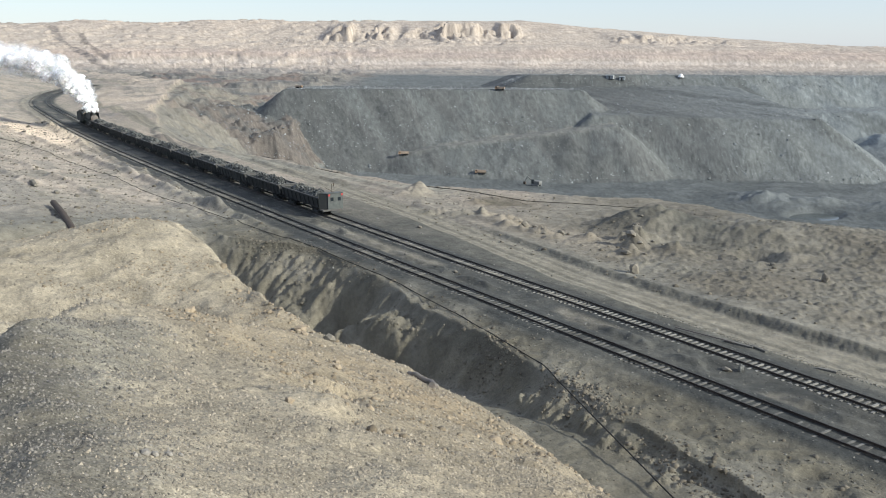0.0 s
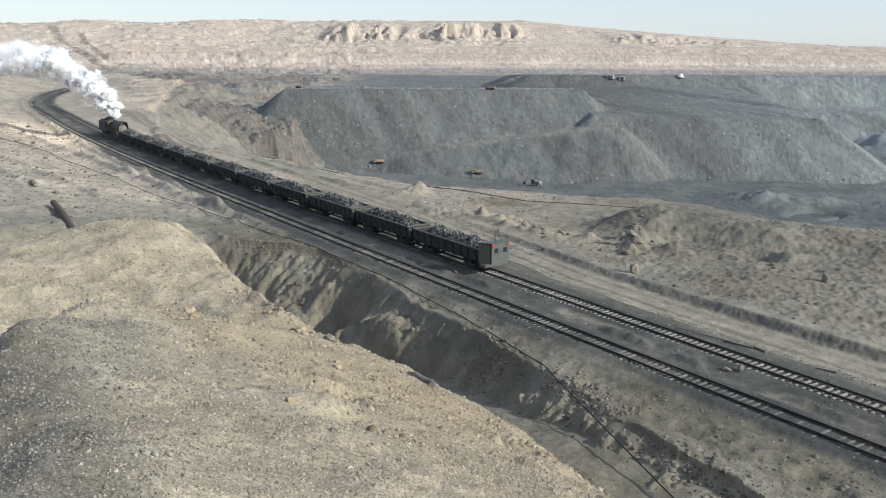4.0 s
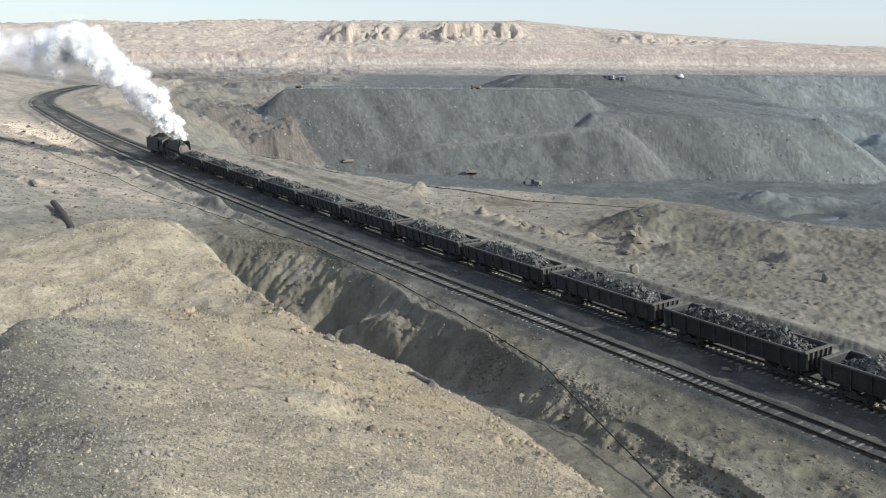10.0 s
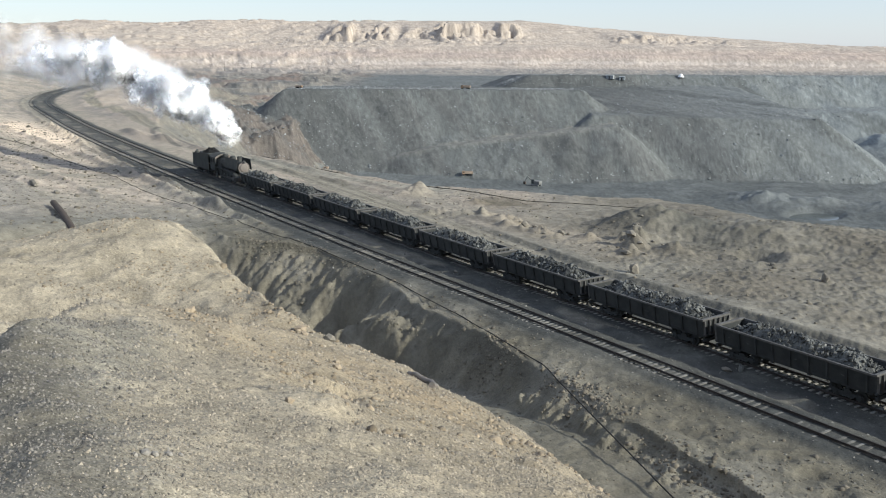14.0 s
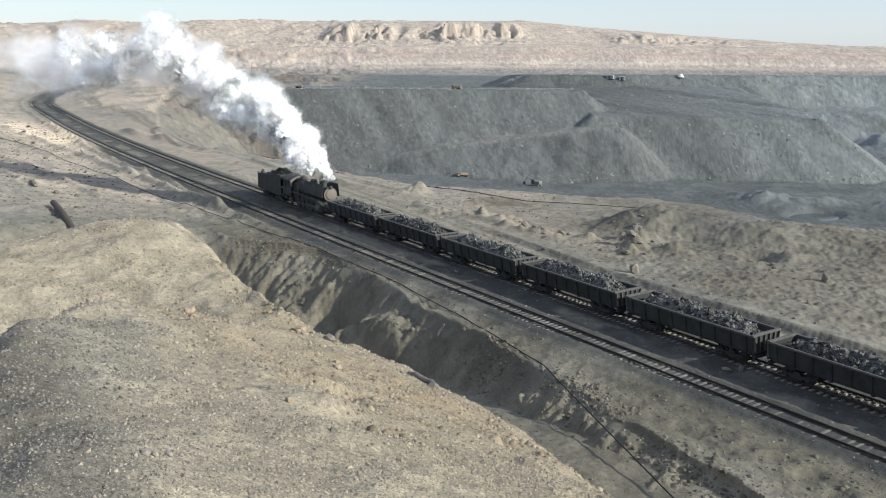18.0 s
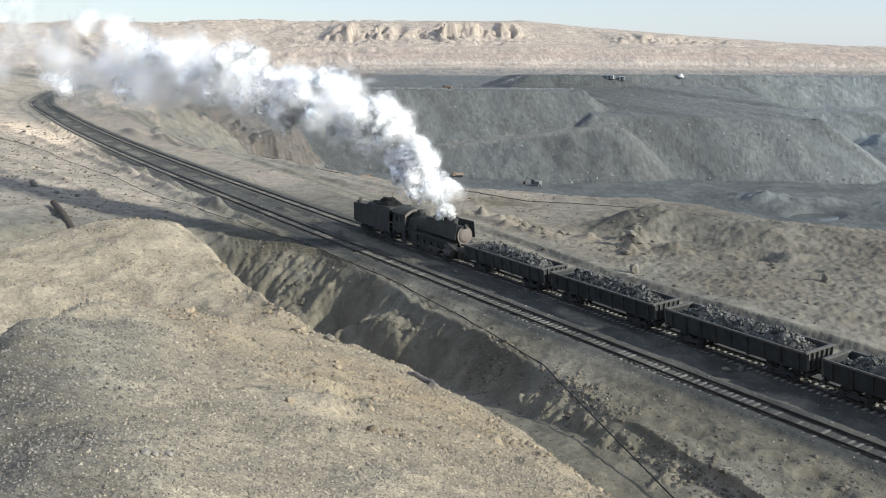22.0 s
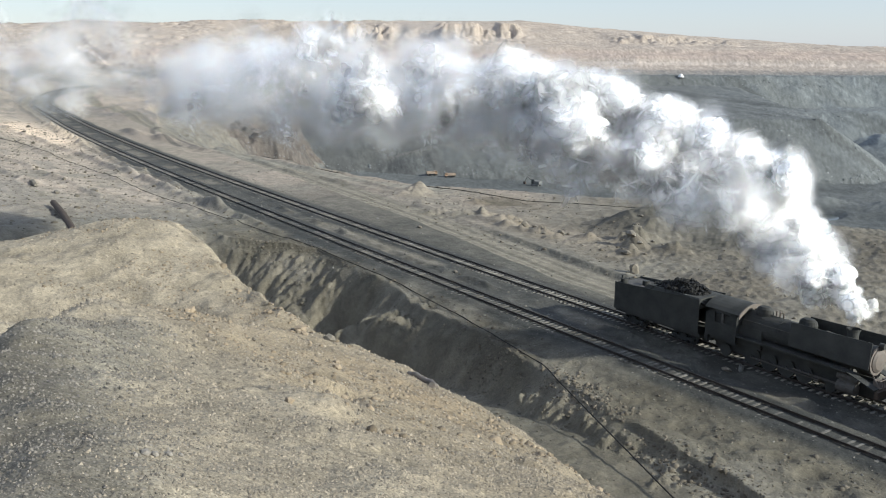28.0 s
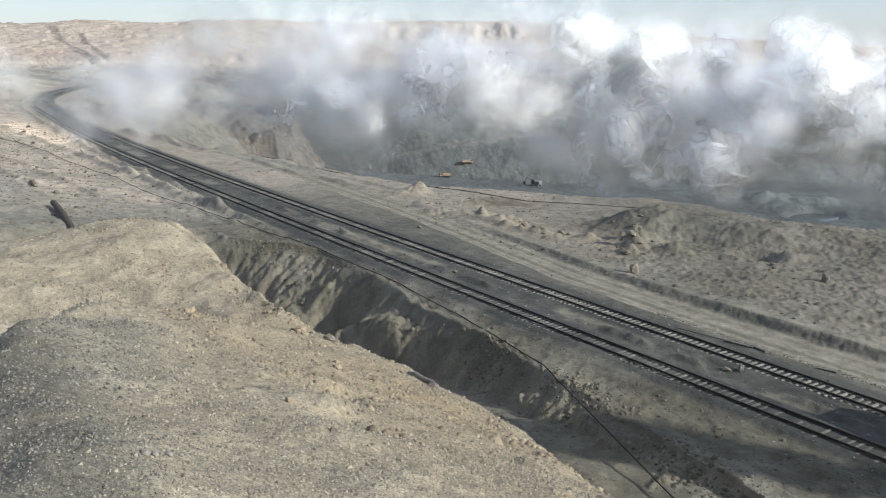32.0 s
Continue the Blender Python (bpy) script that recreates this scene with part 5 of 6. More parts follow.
for k, (bx, by, br) in enumerate(((-21.8, 6.8, 0.17), (-21.5, 6.6, 0.10), (-10.7, 4.65, 0.09), (-13.4, 6.9, 0.10), (-13.7, 6.75, 0.07), (-16.4, 8.3, 0.12), (-19.0, 9.6, 0.11), (-23.5, 10.8, 0.15))):
    boulder(bx, by, br * 1.2, br * 0.9, br * 0.8, 50 + k, "tan clay block on the near hill", STONE_CLAY)
for k, (bx, by, br) in enumerate(((-6.77, 1.58, 0.05), (-6.83, 1.68, 0.07), (-6.86, 1.76, 0.06), (-6.9, 1.89, 0.06), (-6.95, 2.0, 0.045))):
    boulder(bx, by, br * 0.95, br * 0.6, br * 0.5, 70 + k, "pale broken stone on the gravelly slope", STONE_GREY)
boulder(-147.2, 22.5, 2.4, 0.55, 0.6, 80, "long dark clod on the sandy plain")
boulder(-140.0, 24.5, 1.2, 0.5, 0.4, 81, "long dark clod on the sandy plain")


for k, (bx, by, br) in enumerate(((-74.0, 79.6, 0.7), (-72.9, 77.6, 0.55), (-75.4, 81.2, 0.6), (-71.2, 79.6, 0.4), (-76.8, 82.6, 0.45), (-70.2, 76.2, 0.45), (-69.0, 72.6, 0.75), (-67.6, 74.2, 0.35), (-91.6, 73.0, 0.4), (-88.9, 73.1, 0.35), (-83.0, 72.2, 0.4), (-77.6, 84.2, 0.4))):
    boulder(bx, by, br * 1.05, br * 0.75, br * 0.45, 120 + k, "broken clay and rock block beside a tipped heap")


LOOSE = ((-47.4, 56.44), (-42.3, 57.43))


# ---- pipes, cables ----
def polyline(name, pts, r, mat, label, category, n=8):
    bm = bmesh.new()
    rings = []
    pts = [Vector(p) for p in pts]
    for k, p in enumerate(pts):
        d = (pts[min(k + 1, len(pts) - 1)] - pts[max(k - 1, 0)]).normalized()
        side = d.cross(Vector((0, 0, 1))).normalized()
        up = side.cross(d)
        rings.append([bm.verts.new(p + (side * math.cos(i * math.tau / n) + up * math.sin(i * math.tau / n)) * r) for i in range(n)])
    for a, b in zip(rings, rings[1:]):
        for i in range(n):
            bm.faces.new((a[i], a[(i + 1) % n], b[(i + 1) % n], b[i]))
    bm.faces.new(rings[0][::-1])
    bm.faces.new(rings[-1])
    return tagged(part(name, bm, mat), label, category)


def laid(way, r, step=1.5, taut=()):
    """Points along a plan line, resting on the ground; taut: x range where the line hangs straight."""
    pts = []
    for (x0, y0), (x1, y1) in zip(way, way[1:]):
        m = max(1, int(math.hypot(x1 - x0, y1 - y0) / step))
        for k in range(m):
            pts.append((x0 + (x1 - x0) * k / m, y0 + (y1 - y0) * k / m))
    pts.append(way[-1])
    xs, ys = np.array([p[0] for p in pts]), np.array([p[1] for p in pts])
    zs = terrain(xs, ys)[0] + r * 0.8
    if len(zs) > 20:
        # a stiff cable bridges the small hollows
        zs = np.maximum(zs, np.convolve(np.pad(zs, 4, mode='edge'), np.ones(9) / 9, mode='valid') + 0.05)
    for a, b in taut:
        m = (xs > a) & (xs < b)
        zs[m] = np.maximum(zs[m], np.interp(xs[m], [a, b], [ground_z(a, np.interp(a, xs, ys)), ground_z(b, np.interp(b, xs, ys))]))
    return list(zip(xs, ys, zs))


polyline("cable", laid([(-235, 29.6), (-178.5, 36.7), (-143.7, 37.9), (-110.9, 42.5), (-92.6, 44.6), (-74.4, 44.7), (-62.5, 43.9), (-47.8, 41.8), (-18, 30.5)], 0.05, 1.5, [(-110.9, -92.6), (-92.6, -74.4), (-74.4, -62.5), (-62.5, -47.8), (-47.8, -24)]), 0.045, CABLE, "black power cable lying along the ground", "cable")
polyline("cable", laid([(-128, 81), (-118, 84.5), (-104, 86.5), (-97, 92), (-88, 97)], 0.05), 0.05, CABLE, "dark cable lying across the waste ground", "cable")
polyline("cable", laid([(-225, 72), (-203, 73.5), (-170, 75), (-149, 77)], 0.05), 0.05, CABLE, "dark pipeline along the edge of the bench", "pipeline")
polyline("pipe", [(-126, 21.5, ground_z(-126, 21.5) + 0.75), (-117.5, 21.0, ground_z(-117.5, 21.0) + 0.6), (-108.6, 20.4, ground_z(-108.6, 20.4) + 0.42)], 0.42, RUST, "rusty steel pipe half buried in the sand", "pipe", 14)
polyline("pipe", laid([(-20.9, 13.0), (-20.3, 12.9), (-19.6, 12.95), (-19.1, 12.75), (-18.9, 12.5)], 0.09, 0.2), 0.09, BRIGHT, "bent dusty pipe end on the lip of the gully", "pipe", 12)


polyline("loose_rail", [(LOOSE[0][0], LOOSE[0][1], -0.08), (LOOSE[1][0], LOOSE[1][1], -0.12)], 0.06, BRIGHT, "loose pale rail lying beside the far track", "rail")


def timber(x, y, turn, length, label):
    bm = bmesh.new()
    block(bm, -length / 2, length / 2, -0.12, 0.12, -0.09, 0.09, 0.02)
    ob = part("timber", bm, TIE_DARK)
    ob.matrix_basis = pose(x, y, ground_z(x, y) + 0.08, 4, 1, turn)
    tagged(ob, label, "timber", "old timbers beside the track")


timber(-42.0, 57.9, 12, 2.4, "dark old sleeper lying beside the far track")
timber(-40.4, 58.3, -8, 1.6, "dark broken sleeper lying beside the far track")
timber(-34.6, 58.6, 20, 1.4, "dark broken sleeper lying beside the far track")


def tyre_marks():
    """Soil pressed up in slanting bars by the lugs of a wheel, along the edge of the road."""
    bm = bmesh.new()
    rng = random.Random(8)
    x = -52.0
    while x < -18:
        for lane in (58.75, 59.15):
            y = lane + float(bow(x)) + rng.uniform(-0.03, 0.03)
            z = ground_z(x, y)
            k = 0.16 if lane > 59 else -0.16
            hexa(bm, [(x - 0.06, y - 0.17, z - 0.05), (x + 0.06, y - 0.17, z - 0.05), (x + 0.06 + k, y + 0.17, z - 0.05), (x - 0.06 + k, y + 0.17, z - 0.05),
                      (x - 0.03, y - 0.15, z + 0.05), (x + 0.03, y - 0.15, z + 0.05), (x + 0.03 + k, y + 0.15, z + 0.05), (x - 0.03 + k, y + 0.15, z + 0.05)])
        x += 0.36
    tagged(part("tyre_marks", bm, STONE_DARK), "chevron tyre marks pressed into the road edge", "tyre marks", kind="stuff")


tyre_marks()


def power_pole(x, y, h):
    z = ground_z(x, y)
    thing = tagged(empty("power_pole", (x, y, z)), "slim dark power pole standing in the pit", "pole", "power poles in the pit")
    bm = bmesh.new()
    tube(bm, (0, 0, -0.3), (0, 0, h), 0.2, 0.13, n=8)
    part("post", bm, RUST, thing)
    bm = bmesh.new()
    block(bm, -1.1, 1.1, -0.08, 0.08, h - 0.9, h - 0.7)
    part("crossarm", bm, RUST, thing)


# ---- the pond ----
def pond():
    bm = bmesh.new()
    n = 40
    vs = [bm.verts.new((PIT * (-126 + 8 * math.cos(k * math.tau / n)), PIT * (200 + 12 * math.sin(k * math.tau / n)), EYE_Z + PIT * (-18.55 - EYE_Z))) for k in range(n)]
    bm.faces.new(vs)
    m = material("pond_water", (0.07, 0.08, 0.08), 0.06, vary=0.15, size=4.0, relief=0.03, fine=0.5)
    tagged(part("pond", bm, m), "still grey pond on the pit floor", "pond", kind="structure")


pond()

# ---- vehicles in the pit ----
ORANGE = material("orange_paint", (0.30, 0.195, 0.125), 0.75, vary=0.4, size=0.6, relief=0.1, tint=(0.27, 0.20, 0.15))
DUSTY = material("dusty_dump_body", (0.31, 0.25, 0.20), 0.8, vary=0.4, size=0.8, relief=0.2)
TYRE = material("tyre_rubber", (0.03, 0.03, 0.03), 0.85, vary=0.3, size=0.4, relief=0.3)


def dump_truck(label, scale=0.72):
    thing = tagged(empty("dump_truck"), label, "truck", "trucks in the pit")
    bm = bmesh.new()
    block(bm, -3.4, 3.4, -0.6, 0.6, 0.8, 1.15)
    part("chassis", bm, TYRE, thing)
    bm = bmesh.new()
    hexa(bm, [(1.9, -1.2, 1.0), (3.7, -1.2, 1.0), (3.7, 1.2, 1.0), (1.9, 1.2, 1.0), (1.9, -1.2, 2.9), (3.35, -1.15, 2.9), (3.35, 1.15, 2.9), (1.9, 1.2, 2.9)])
    cab = part("cab", bm, ORANGE, thing)
    bm = bmesh.new()
    hexa(bm, [(3.55, -1.0, 1.95), (3.62, -1.0, 1.95), (3.62, 1.0, 1.95), (3.55, 1.0, 1.95), (3.36, -0.95, 2.75), (3.43, -0.95, 2.75), (3.43, 0.95, 2.75), (3.36, 0.95, 2.75)])
    part("windscreen", bm, GLASS, cab)
    for s in (-1, 1):
        bm = bmesh.new()
        block(bm, 2.2, 3.1, s * 1.2 - 0.02, s * 1.2 + 0.02, 2.0, 2.7)
        part("side_window", bm, GLASS, cab)
    body = None
    for k, pts in enumerate(([(-3.7, -1.35, 1.25), (1.7, -1.35, 1.25), (1.7, 1.35, 1.25), (-3.7, 1.35, 1.25), (-3.7, -1.35, 1.4), (1.7, -1.35, 1.4), (1.7, 1.35, 1.4), (-3.7, 1.35, 1.4)],)):
        bm = bmesh.new()
        hexa(bm, pts)
        body = part("dump_body", bm, DUSTY, thing)
    for s in (-1, 1):
        bm = bmesh.new()
        block(bm, -3.7, 1.7, s * 1.32 - 0.05, s * 1.32 + 0.05, 1.4, 2.7)
        part("body_side", bm, DUSTY, body)
    bm = bmesh.new()
    block(bm, 1.6, 1.7, -1.3, 1.3, 1.4, 3.0)
    block(bm, 1.6, 2.6, -1.3, 1.3, 2.95, 3.05)
    part("headboard", bm, DUSTY, body)
    bm = bmesh.new()
    block(bm, -3.7, -3.6, -1.3, 1.3, 1.4, 2.5)
    part("tailgate", bm, DUSTY, body)
    for x in (2.7, -1.3, -2.6):
        for s in (-1, 1):
            bm = bmesh.new()
            tube(bm, (x, s * 0.85, 0.55), (x, s * 1.25, 0.55), 0.55, n=16)
            part("wheel", bm, TYRE, thing)
    for ob in thing.children_recursive:
        ob.data.transform(Matrix.Scale(scale, 4))
    return thing


truck_one = dump_truck("dusty orange dump truck driving down the haul road")
truck_two = dump_truck("dusty orange dump truck creeping along the pit floor")
truck_three = dump_truck("dusty orange dump truck on top of the spoil heap")
truck_four = dump_truck("small dusty truck parked on the spoil heap", 0.55)


DUSTY_GREY = material("dusty_grey_steel", (0.20, 0.205, 0.20), 0.8, vary=0.4, size=0.6, relief=0.2)


def excavator(x, y, turn):
    thing = tagged(empty("excavator"), "dark crawler excavator working on the pit floor", "excavator")
    thing.matrix_basis = pose(x, y, ground_z(x, y), 0, 0, turn)
    for s in (-1, 1):
        bm = bmesh.new()
        block(bm, -2.0, 2.0, s * 1.2 - 0.35, s * 1.2 + 0.35, 0.0, 0.9, 0.2)
        part("crawler", bm, DUSTY_GREY, thing)
    bm = bmesh.new()
    block(bm, -2.4, 1.3, -1.4, 1.4, 1.0, 2.5, 0.15)
    part("house", bm, DUSTY_GREY, thing)
    bm = bmesh.new()
    block(bm, 0.2, 1.7, 0.4, 1.4, 1.1, 3.2, 0.1)
    part("cab", bm, GREY_PLATE, thing)
    bm = bmesh.new()
    tube(bm, (1.2, 0, 1.6), (4.6, 0, 4.2), 0.28, 0.22, n=8)
    part("boom", bm, DUSTY_GREY, thing)
    bm = bmesh.new()
    tube(bm, (4.6, 0, 4.2), (6.0, 0, 1.6), 0.2, 0.16, n=8)
    part("arm", bm, DUSTY_GREY, thing)
    bm = bmesh.new()
    hexa(bm, [(5.5, -0.6, 0.4), (6.4, -0.6, 0.5), (6.4, 0.6, 0.5), (5.5, 0.6, 0.4), (5.6, -0.6, 1.5), (6.5, -0.6, 1.6), (6.5, 0.6, 1.6), (5.6, 0.6, 1.5)])
    part("bucket", bm, RUST, thing)


excavator(-201.0 * PIT, 171.0 * PIT, 200)
for px_, py_ in ((-765, 283), (-721, 291), (-690, 330)):
    power_pole(px_ * PIT, py_ * PIT, 13.0)
truck_four.matrix_basis = pose(-303.3 * PIT, 140.8 * PIT, ground_z(-303.3 * PIT, 140.8 * PIT), 0, 0, 30)


def tarpaulin(x, y):
    bm = bmesh.new()
    n = 10
    top = bm.verts.new((0.3, 0, 2.6))
    mid = [bm.verts.new((1.2 * math.cos(k * math.tau / n), 1.1 * math.sin(k * math.tau / n), 1.6 + 0.2 * (k % 2))) for k in range(n)]
    low = [bm.verts.new((2.3 * math.cos(k * math.tau / n), 1.9 * math.sin(k * math.tau / n), 0.0)) for k in range(n)]
    for k in range(n):
        j = (k + 1) % n
        bm.faces.new((mid[k], mid[j], top))
        bm.faces.new((low[k], low[j], mid[j], mid[k]))
    bm.faces.new(low[::-1])
    ob = part("tarpaulin", bm, material("white_canvas", (0.8, 0.8, 0.8), 0.8, vary=0.15, size=0.8, relief=0.2))
    ob.location = (x, y, ground_z(x, y))
    tagged(ob, "white canvas tarpaulin draped over a pile", "tarpaulin")


tarpaulin(-265.7 * PIT, 308.5 * PIT)


HUT_STEEL = material("weathered_hut_steel", (0.30, 0.32, 0.33), 0.7, vary=0.3, size=0.8, relief=0.2)


def site_hut(x, y, turn, w):
    thing = tagged(empty("site_hut"), "small grey steel hut on the spoil heap", "hut")
    thing.matrix_basis = pose(x, y, ground_z(x, y) - 0.1, 0, 0, turn)
    bm = bmesh.new()
    block(bm, -w / 2, w / 2, -1.2, 1.2, 0, 2.3)
    walls = part("wall", bm, HUT_STEEL, thing)
    bm = bmesh.new()
    hexa(bm, [(-w / 2 - 0.2, -1.4, 2.3), (w / 2 + 0.2, -1.4, 2.3), (w / 2 + 0.2, 1.4, 2.3), (-w / 2 - 0.2, 1.4, 2.3), (-w / 2 - 0.2, -0.1, 2.7), (w / 2 + 0.2, -0.1, 2.7), (w / 2 + 0.2, 0.1, 2.7), (-w / 2 - 0.2, 0.1, 2.7)])
    part("roof", bm, HUT_STEEL, thing)
    bm = bmesh.new()
    block(bm, -0.5, 0.4, -1.24, -1.2, 0.1, 2.0)
    part("door", bm, BLACK, walls)


site_hut(-280.4 * PIT, 279.5 * PIT, 20, 5.0)
site_hut(-277.0 * PIT, 283.5 * PIT, 35, 3.6)

# ---- steam ----
def steam_material(name, alpha, size):
    """Thin vapour: each wisp is thickest in its middle and fades out to its rim."""
    m = bpy.data.materials.new(name)
    m.use_nodes = True
    t = m.node_tree
    n, l = t.nodes, t.links
    n.remove(n["Principled BSDF"])
    out = n["Material Output"]
    co = n.new("ShaderNodeTexCoord")
    tex = n.new("ShaderNodeTexNoise")
    tex.inputs["Scale"].default_value, tex.inputs["Detail"].default_value = 1.0 / size, 3.0
    l.new(co.outputs["Object"], tex.inputs["Vector"])
    span = n.new("ShaderNodeMapRange")
    span.inputs[1].default_value, span.inputs[2].default_value = 0.36, 0.62
    span.inputs[3].default_value, span.inputs[4].default_value = alpha * 0.55, alpha * 1.25
    l.new(tex.outputs[0], span.inputs[0])
    isl = n.new("ShaderNodeObjectInfo")
    amt = n.new("ShaderNodeMapRange")
    amt.inputs[3].default_value, amt.inputs[4].default_value = 0.6, 1.3
    l.new(isl.outputs["Random"], amt.inputs[0])
    mul = n.new("ShaderNodeMath")
    mul.operation = 'MULTIPLY'
    l.new(span.outputs[0], mul.inputs[0])
    l.new(amt.outputs[0], mul.inputs[1])
    spot = n.new("ShaderNodeAttribute")
    spot.attribute_name = "spot"
    away = n.new("ShaderNodeVectorMath")
    away.operation = 'DOT_PRODUCT'
    l.new(spot.outputs["Vector"], away.inputs[0])
    l.new(spot.outputs["Vector"], away.inputs[1])
    inner = n.new("ShaderNodeMath")
    inner.operation, inner.use_clamp = 'SUBTRACT', True
    inner.inputs[0].default_value = 1.0
    l.new(away.outputs["Value"], inner.inputs[1])
    soft = n.new("ShaderNodeMath")
    soft.operation = 'POWER'
    soft.inputs[1].default_value = 2.0
    l.new(inner.outputs[0], soft.inputs[0])
    fade = n.new("ShaderNodeMath")
    fade.operation, fade.use_clamp = 'MULTIPLY', True
    l.new(mul.outputs[0], fade.inputs[0])
    l.new(soft.outputs[0], fade.inputs[1])
    dif, tra, mix, clear, top = (n.new("ShaderNode" + k) for k in ("BsdfDiffuse", "BsdfTranslucent", "AddShader", "BsdfTransparent", "MixShader"))
    dif.inputs[0].default_value = (0.97, 0.975, 0.99, 1)
    tra.inputs[0].default_value = (0.93, 0.935, 0.955, 1)
    # shading normals tilted up and both lobes summed: brightens the steam's shaded sides
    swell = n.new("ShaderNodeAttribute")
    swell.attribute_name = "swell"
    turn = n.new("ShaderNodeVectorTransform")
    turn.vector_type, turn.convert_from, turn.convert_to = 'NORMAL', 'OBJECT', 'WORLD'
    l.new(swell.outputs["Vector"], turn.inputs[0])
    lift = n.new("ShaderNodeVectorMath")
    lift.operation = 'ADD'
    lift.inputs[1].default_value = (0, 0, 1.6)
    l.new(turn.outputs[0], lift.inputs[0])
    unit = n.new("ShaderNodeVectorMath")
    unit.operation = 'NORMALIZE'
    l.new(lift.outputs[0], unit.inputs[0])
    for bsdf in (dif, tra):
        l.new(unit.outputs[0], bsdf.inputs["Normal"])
    l.new(dif.outputs[0], mix.inputs[0])
    l.new(tra.outputs[0], mix.inputs[1])
    l.new(fade.outputs[0], top.inputs[0])
    l.new(clear.outputs[0], top.inputs[1])
    l.new(mix.outputs[0], top.inputs[2])
    l.new(top.outputs[0], out.inputs[0])
    return m


def puff_mesh(name, seed, r, mat, wisps, fine, core):
    """A billow of steam: a round head with smaller heads bulging out of it, filled with small wisps."""
    rng = np.random.default_rng(seed)
    ways = rng.normal(size=(9, 3))
    ways /= np.linalg.norm(ways, axis=1)[:, None]
    heads = np.concatenate([[(0, 0, 0)], ways * rng.uniform(0.4, 0.75, (9, 1))])
    sizes = np.concatenate([[0.55], rng.uniform(0.24, 0.42, 9)])
    pick = rng.choice(10, wisps, p=sizes ** 2 / (sizes ** 2).sum())
    d = rng.normal(size=(wisps, 3))
    d /= np.linalg.norm(d, axis=1)[:, None]
    mid = (heads[pick] + d * (sizes[pick] * rng.uniform(0.15, 1.0, wisps) ** 0.4)[:, None]) * r
    size = fine * r * rng.uniform(0.7, 1.4, wisps) * np.where(pick == 0, 1.3, 1.0)
    face = rng.normal(size=(wisps, 3))
    face /= np.linalg.norm(face, axis=1)[:, None]
    u = np.cross(face, d)
    u /= np.linalg.norm(u, axis=1)[:, None] + 1e-6
    w = np.cross(face, u)
    ring = [mid + face * (0.12 * size)[:, None]]
    for k in range(7):
        reach = size * 1.15
        ring.append(mid + u * (reach * math.cos(k * math.tau / 7))[:, None] + w * (reach * math.sin(k * math.tau / 7))[:, None])
    verts = np.stack(ring, 1).reshape(-1, 3).tolist()
    fan = np.array([(0, 1 + k, 1 + (k + 1) % 7) for k in range(7)])
    faces = (fan[None] + 8 * np.arange(wisps)[:, None, None]).reshape(-1, 3).tolist()
    # how far out on its wisp each corner lies
    spot = ([(0.0, 0.0, 0.0)] + [(1.15 * math.cos(k * math.tau / 7), 1.15 * math.sin(k * math.tau / 7), 0.0) for k in range(7)]) * wisps
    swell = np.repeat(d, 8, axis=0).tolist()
    if core:
        # the thick inside of each head
        ball = bmesh.new()
        bmesh.ops.create_icosphere(ball, subdivisions=2, radius=1.0)
        round_way = [w.co.copy() for w in ball.verts]
        round_face = [[w.index for w in f.verts] for f in ball.faces]
        ball.free()
        for at, size in zip(heads[:5], sizes[:5] * 1.12):
            first = len(verts)
            for w in round_way:
                k = 1 + 0.5 * noise.noise(w * 1.7 + Vector(at) * 5)
                verts.append([(at[i] + w[i] * size * 0.85 * k) * r for i in range(3)])
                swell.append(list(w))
                spot.append((math.sqrt(1 - math.sqrt(core)), 0.0, 0.0))
            faces += [[first + i for i in f] for f in round_face]
    me = bpy.data.meshes.new(name)
    me.from_pydata(verts, [], faces)
    me.attributes.new("spot", 'FLOAT_VECTOR', 'POINT').data.foreach_set("vector", np.array(spot, np.float32).ravel())
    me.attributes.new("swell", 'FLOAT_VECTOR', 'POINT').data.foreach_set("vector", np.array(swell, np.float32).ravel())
    me.polygons.foreach_set("use_smooth", [True] * len(me.polygons))
    me.materials.append(mat)
    return me


def front_any(t):
    return front_at(t) if t >= 0 else front_at(0) + 9.7 * t


def steam_place(te, age, off):
    """Where a puff blown at te stands when it is age seconds old: it shoots up, slows, and drifts off with the wind."""
    x = front_any(te) - 159.05
    y = float(bow(x)) + FAR_LINE
    a = max(age, 0.0)
    reach = 13.2 + 4.0 * math.exp(-((te - 15.0) / 0.9) ** 2) + 4.0 * math.exp(-((te - 7.0) / 1.3) ** 2) + 0.6 * math.sin(te * 1.9) + 2.0 * float(smooth(27.5, 29.0, te))
    spread = 0.9 + 1.6 * a ** 0.5
    rise = reach * (1 - math.exp(-a / 1.05)) + 0.45 * a
    return (x - 0.8 * a + off[0] * spread, y - 4.6 * a + off[1] * spread, 5.0 + max(rise + off[2] * spread * (1.0 if off[2] > 0 else 0.7), 0.35 * rise, 0.3))


PUFFS = []


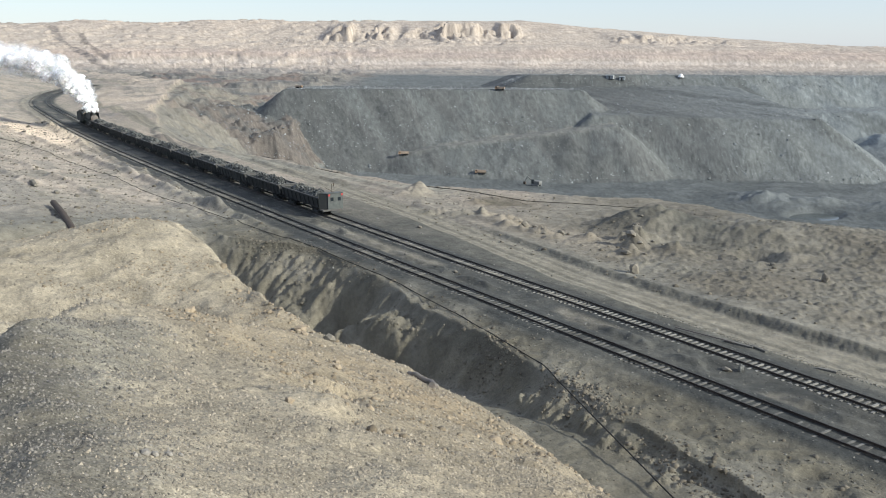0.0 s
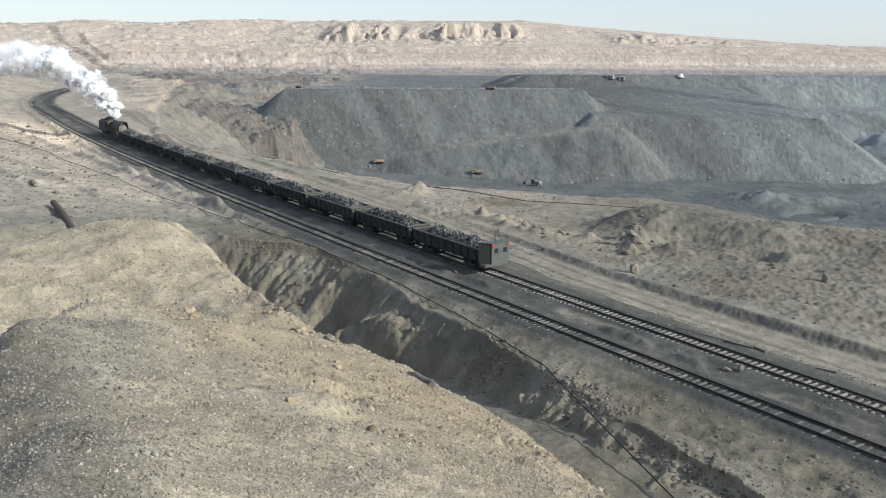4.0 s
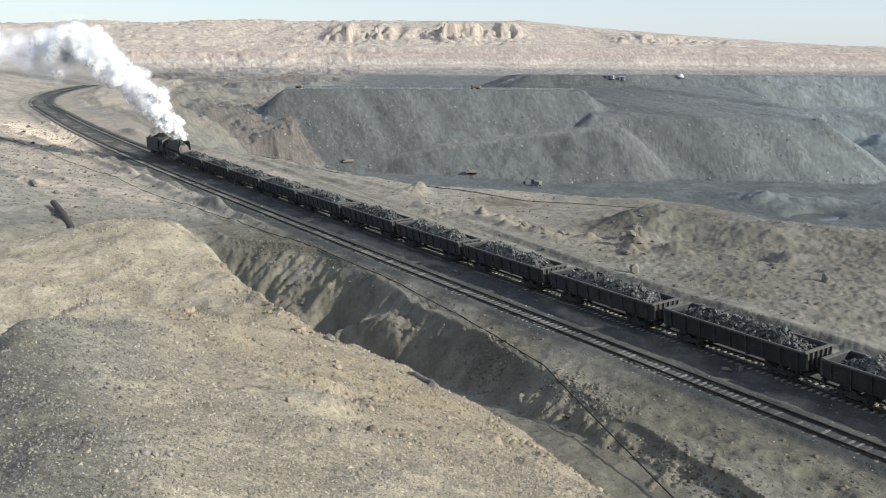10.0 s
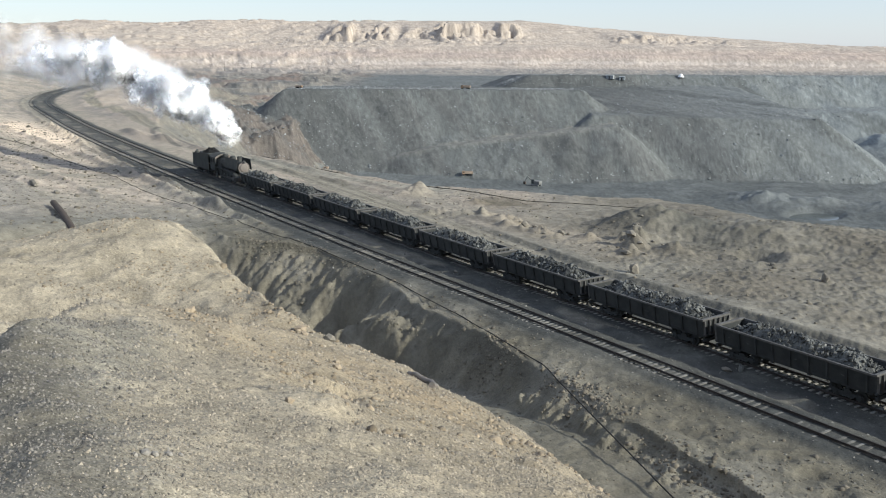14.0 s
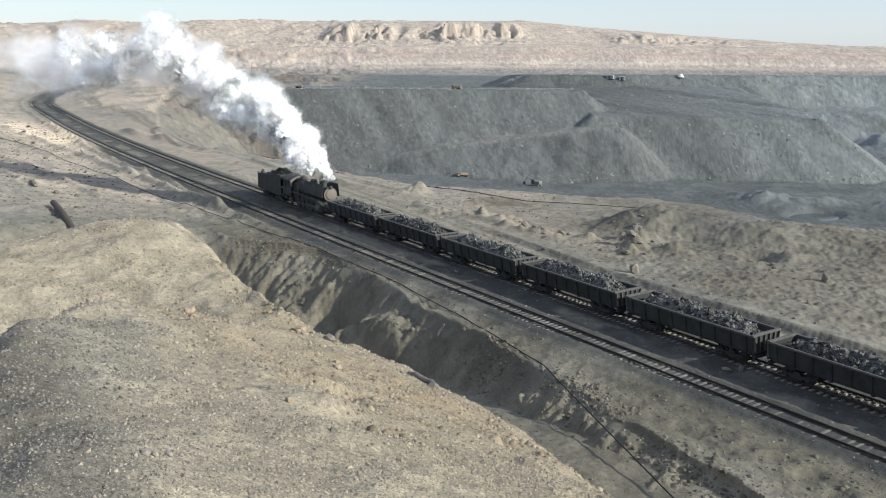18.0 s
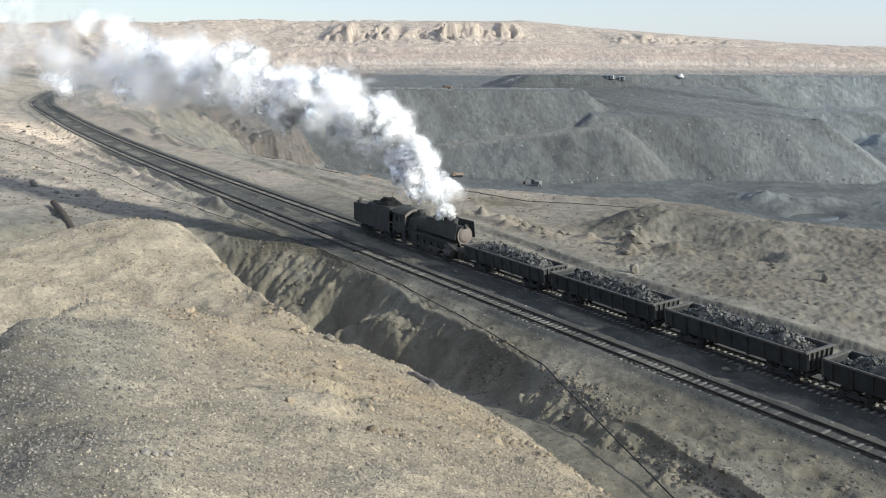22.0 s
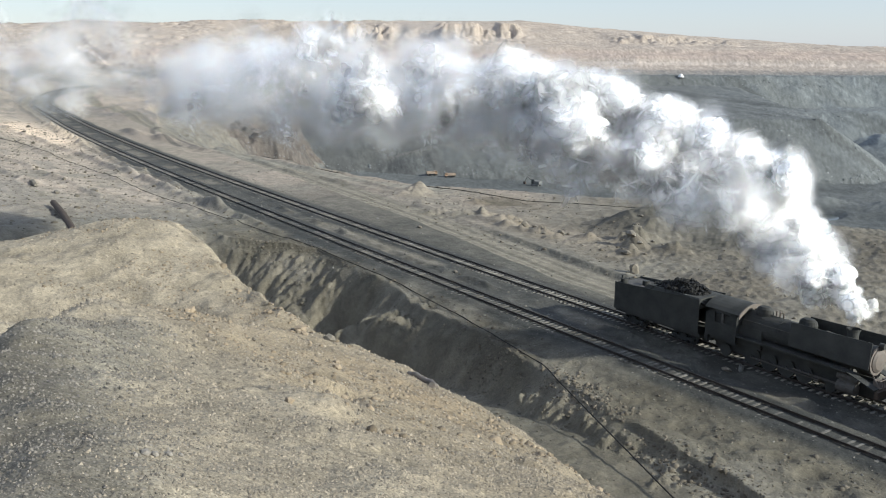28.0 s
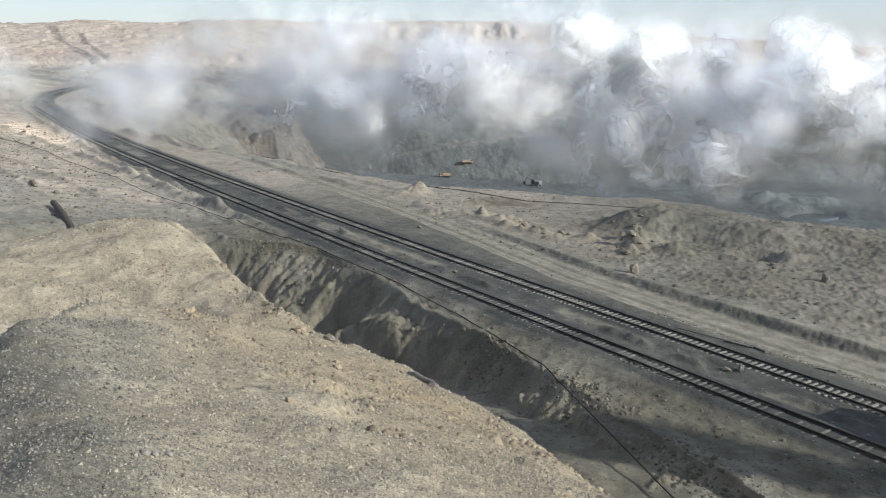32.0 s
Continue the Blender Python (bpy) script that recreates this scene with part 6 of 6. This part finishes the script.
def plume(name, label, mat, r, start, gap, appear, life, seed, wisps, fine, core):
    thing = tagged(empty(name), label, "steam", kind="stuff")
    rng = random.Random(seed)
    shapes = [puff_mesh("puff", seed * 10 + k, r, mat, wisps, fine, core) for k in range(6)]
    te = start
    k = 0
    while te < 31.9:
        span, late = rng.uniform(*life), appear * rng.uniform(0.8, 1.25)
        thin = rng.random() < (0.75 if 13.9 < te < 14.7 else 0.08 * float(smooth(28.2, 29.6, te)))
        if not thin and te + span >= 0.5 and te + late <= 31.8:
            ob = new("puff", shapes[k % 6])
            ob.parent = thing
            # puffs of one beat of the exhaust stay together
            beat = random.Random(math.floor(te / 0.62))
            off = [max(-1.0, min(1.0, (0.3 if core else 0.12) * beat.gauss(0, 0.8) + 0.5 * rng.gauss(0, 1.0))) for _ in range(3)]
            PUFFS.append((ob, te, late, span, off, (rng.uniform(0, 360), rng.uniform(0, 360), rng.uniform(-14, 14))))
            k += 1
        te += gap * rng.uniform(0.6, 1.4) * (1 + 0.4 * math.sin(te * 10.1))
    return thing


plume("steam_jet", "dense white steam jet blown from the chimney", steam_material("steam_dense", 0.8, 0.9), 1.4, -4.0, 0.045, 0.03, (0.9, 2.3), 3, 30, 0.42, 0.5)
plume("steam_plume", "billowing white steam trailing behind the locomotive", steam_material("steam_billow", 0.33, 2.4), 2.4, -8.0, 0.07, 0.22, (1.6, 4.8), 4, 92, 0.47, 0.06)
plume("steam_drift", "thin drifting steam dissolving above the pit", steam_material("steam_thin", 0.14, 3.0), 2.8, -14.0, 0.08, 0.8, (2.6, 6.6), 5, 60, 0.5, 0.0)
plume("steam_haze", "last faint haze of steam hanging over the line", steam_material("steam_faint", 0.07, 4.0), 3.6, -14.0, 0.14, 2.0, (5.0, 9.5), 6, 45, 0.55, 0.0)
scene.cycles.transparent_max_bounces = 192


def puff_rows(te, appear, life, off, turn):
    def at(t):
        age = t - te
        x, y, z = steam_place(te, age, off)
        return pose(x, y, z, turn[0], turn[1], turn[2] * max(age, 0))

    def store(t):
        x = front_any(max(t, 0.0)) - 159.05
        return pose(x, FAR_LINE, -45.0, turn[0], turn[1], 0)
    born, gone = te + appear, te + life
    keys = {}
    if born > 0:
        keys[1] = (0.0, store(0.0))
        f = frame(born) - 1
        if f > 1:
            keys[f] = ((f - 1) / FPS, store((f - 1) / FPS))
    else:
        keys[1] = (0.0, at(0.0))
    for a in (0, 0.2, 0.5, 0.9, 1.5, 2.3, 3.4, 5, 7, 9.5, 12.5, 16, 20):
        t = born + a
        if 0 < t < min(gone, 32.0):
            keys[frame(t)] = ((frame(t) - 1) / FPS, at(t))
    if gone < 31.8:
        f = max(frame(max(gone, 0.1)), 3)
        keys[f] = ((f - 1) / FPS, at((f - 1) / FPS))
        keys[f + 1] = (f / FPS, store(f / FPS))
        keys[frame(32.0)] = (32.0, store(32.0))
    else:
        keys[frame(32.0)] = (32.0, at(32.0))
    return [keys[f] for f in sorted(keys)]


# seconds of the keyed rows
BEATS = [k * 1.0 for k in range(33)]


def drive(rows):
    """Rows of a truck from (t, x, y): it stands on the ground and heads along its way."""
    out = []
    rows = [(t, x * PIT, y * PIT) for t, x, y in rows]
    for k, (t, x, y) in enumerate(rows):
        (_, x0, y0), (_, x1, y1) = rows[max(k - 1, 0)], rows[min(k + 1, len(rows) - 1)]
        out.append((t, pose(x, y, ground_z(x, y) + 0.05, 0, 0, math.degrees(math.atan2(y1 - y0, x1 - x0)))))
    return out


def motions():
    for k, w in enumerate(wagons):
        walk(w, [(t, on_line(front_at(t) - 1.06 - BODY / 2 - 0.05 - k * PITCH)) for t in BEATS])
    walk(engine, [(t, on_line(front_at(t) - 163.6)) for t in BEATS])
    walk(tender, [(t, on_line(front_at(t) - 175.3)) for t in BEATS])
    walk(truck_one, drive([(0, -248, 152.5), (3.5, -251.4, 146.1), (8, -255, 138.8), (12, -258.5, 133), (14, -256, 127.5), (17, -248, 125), (20, -242, 129), (24, -237, 139), (28, -233, 154), (30, -231, 160.5), (32, -229.5, 165.5)]))
    walk(truck_two, drive([(0, -223, 166.2), (10, -224.8, 164.0), (19, -226.6, 161.3), (32, -228.5, 156)]))
    walk(truck_three, drive([(0, -254.5, 198), (10, -262, 192.4), (19, -268.5, 187.2), (32, -277, 181.0)]))
    for ob, te, appear, life, off, turn in PUFFS:
        walk(ob, puff_rows(te, appear, life, off, turn))


motions()
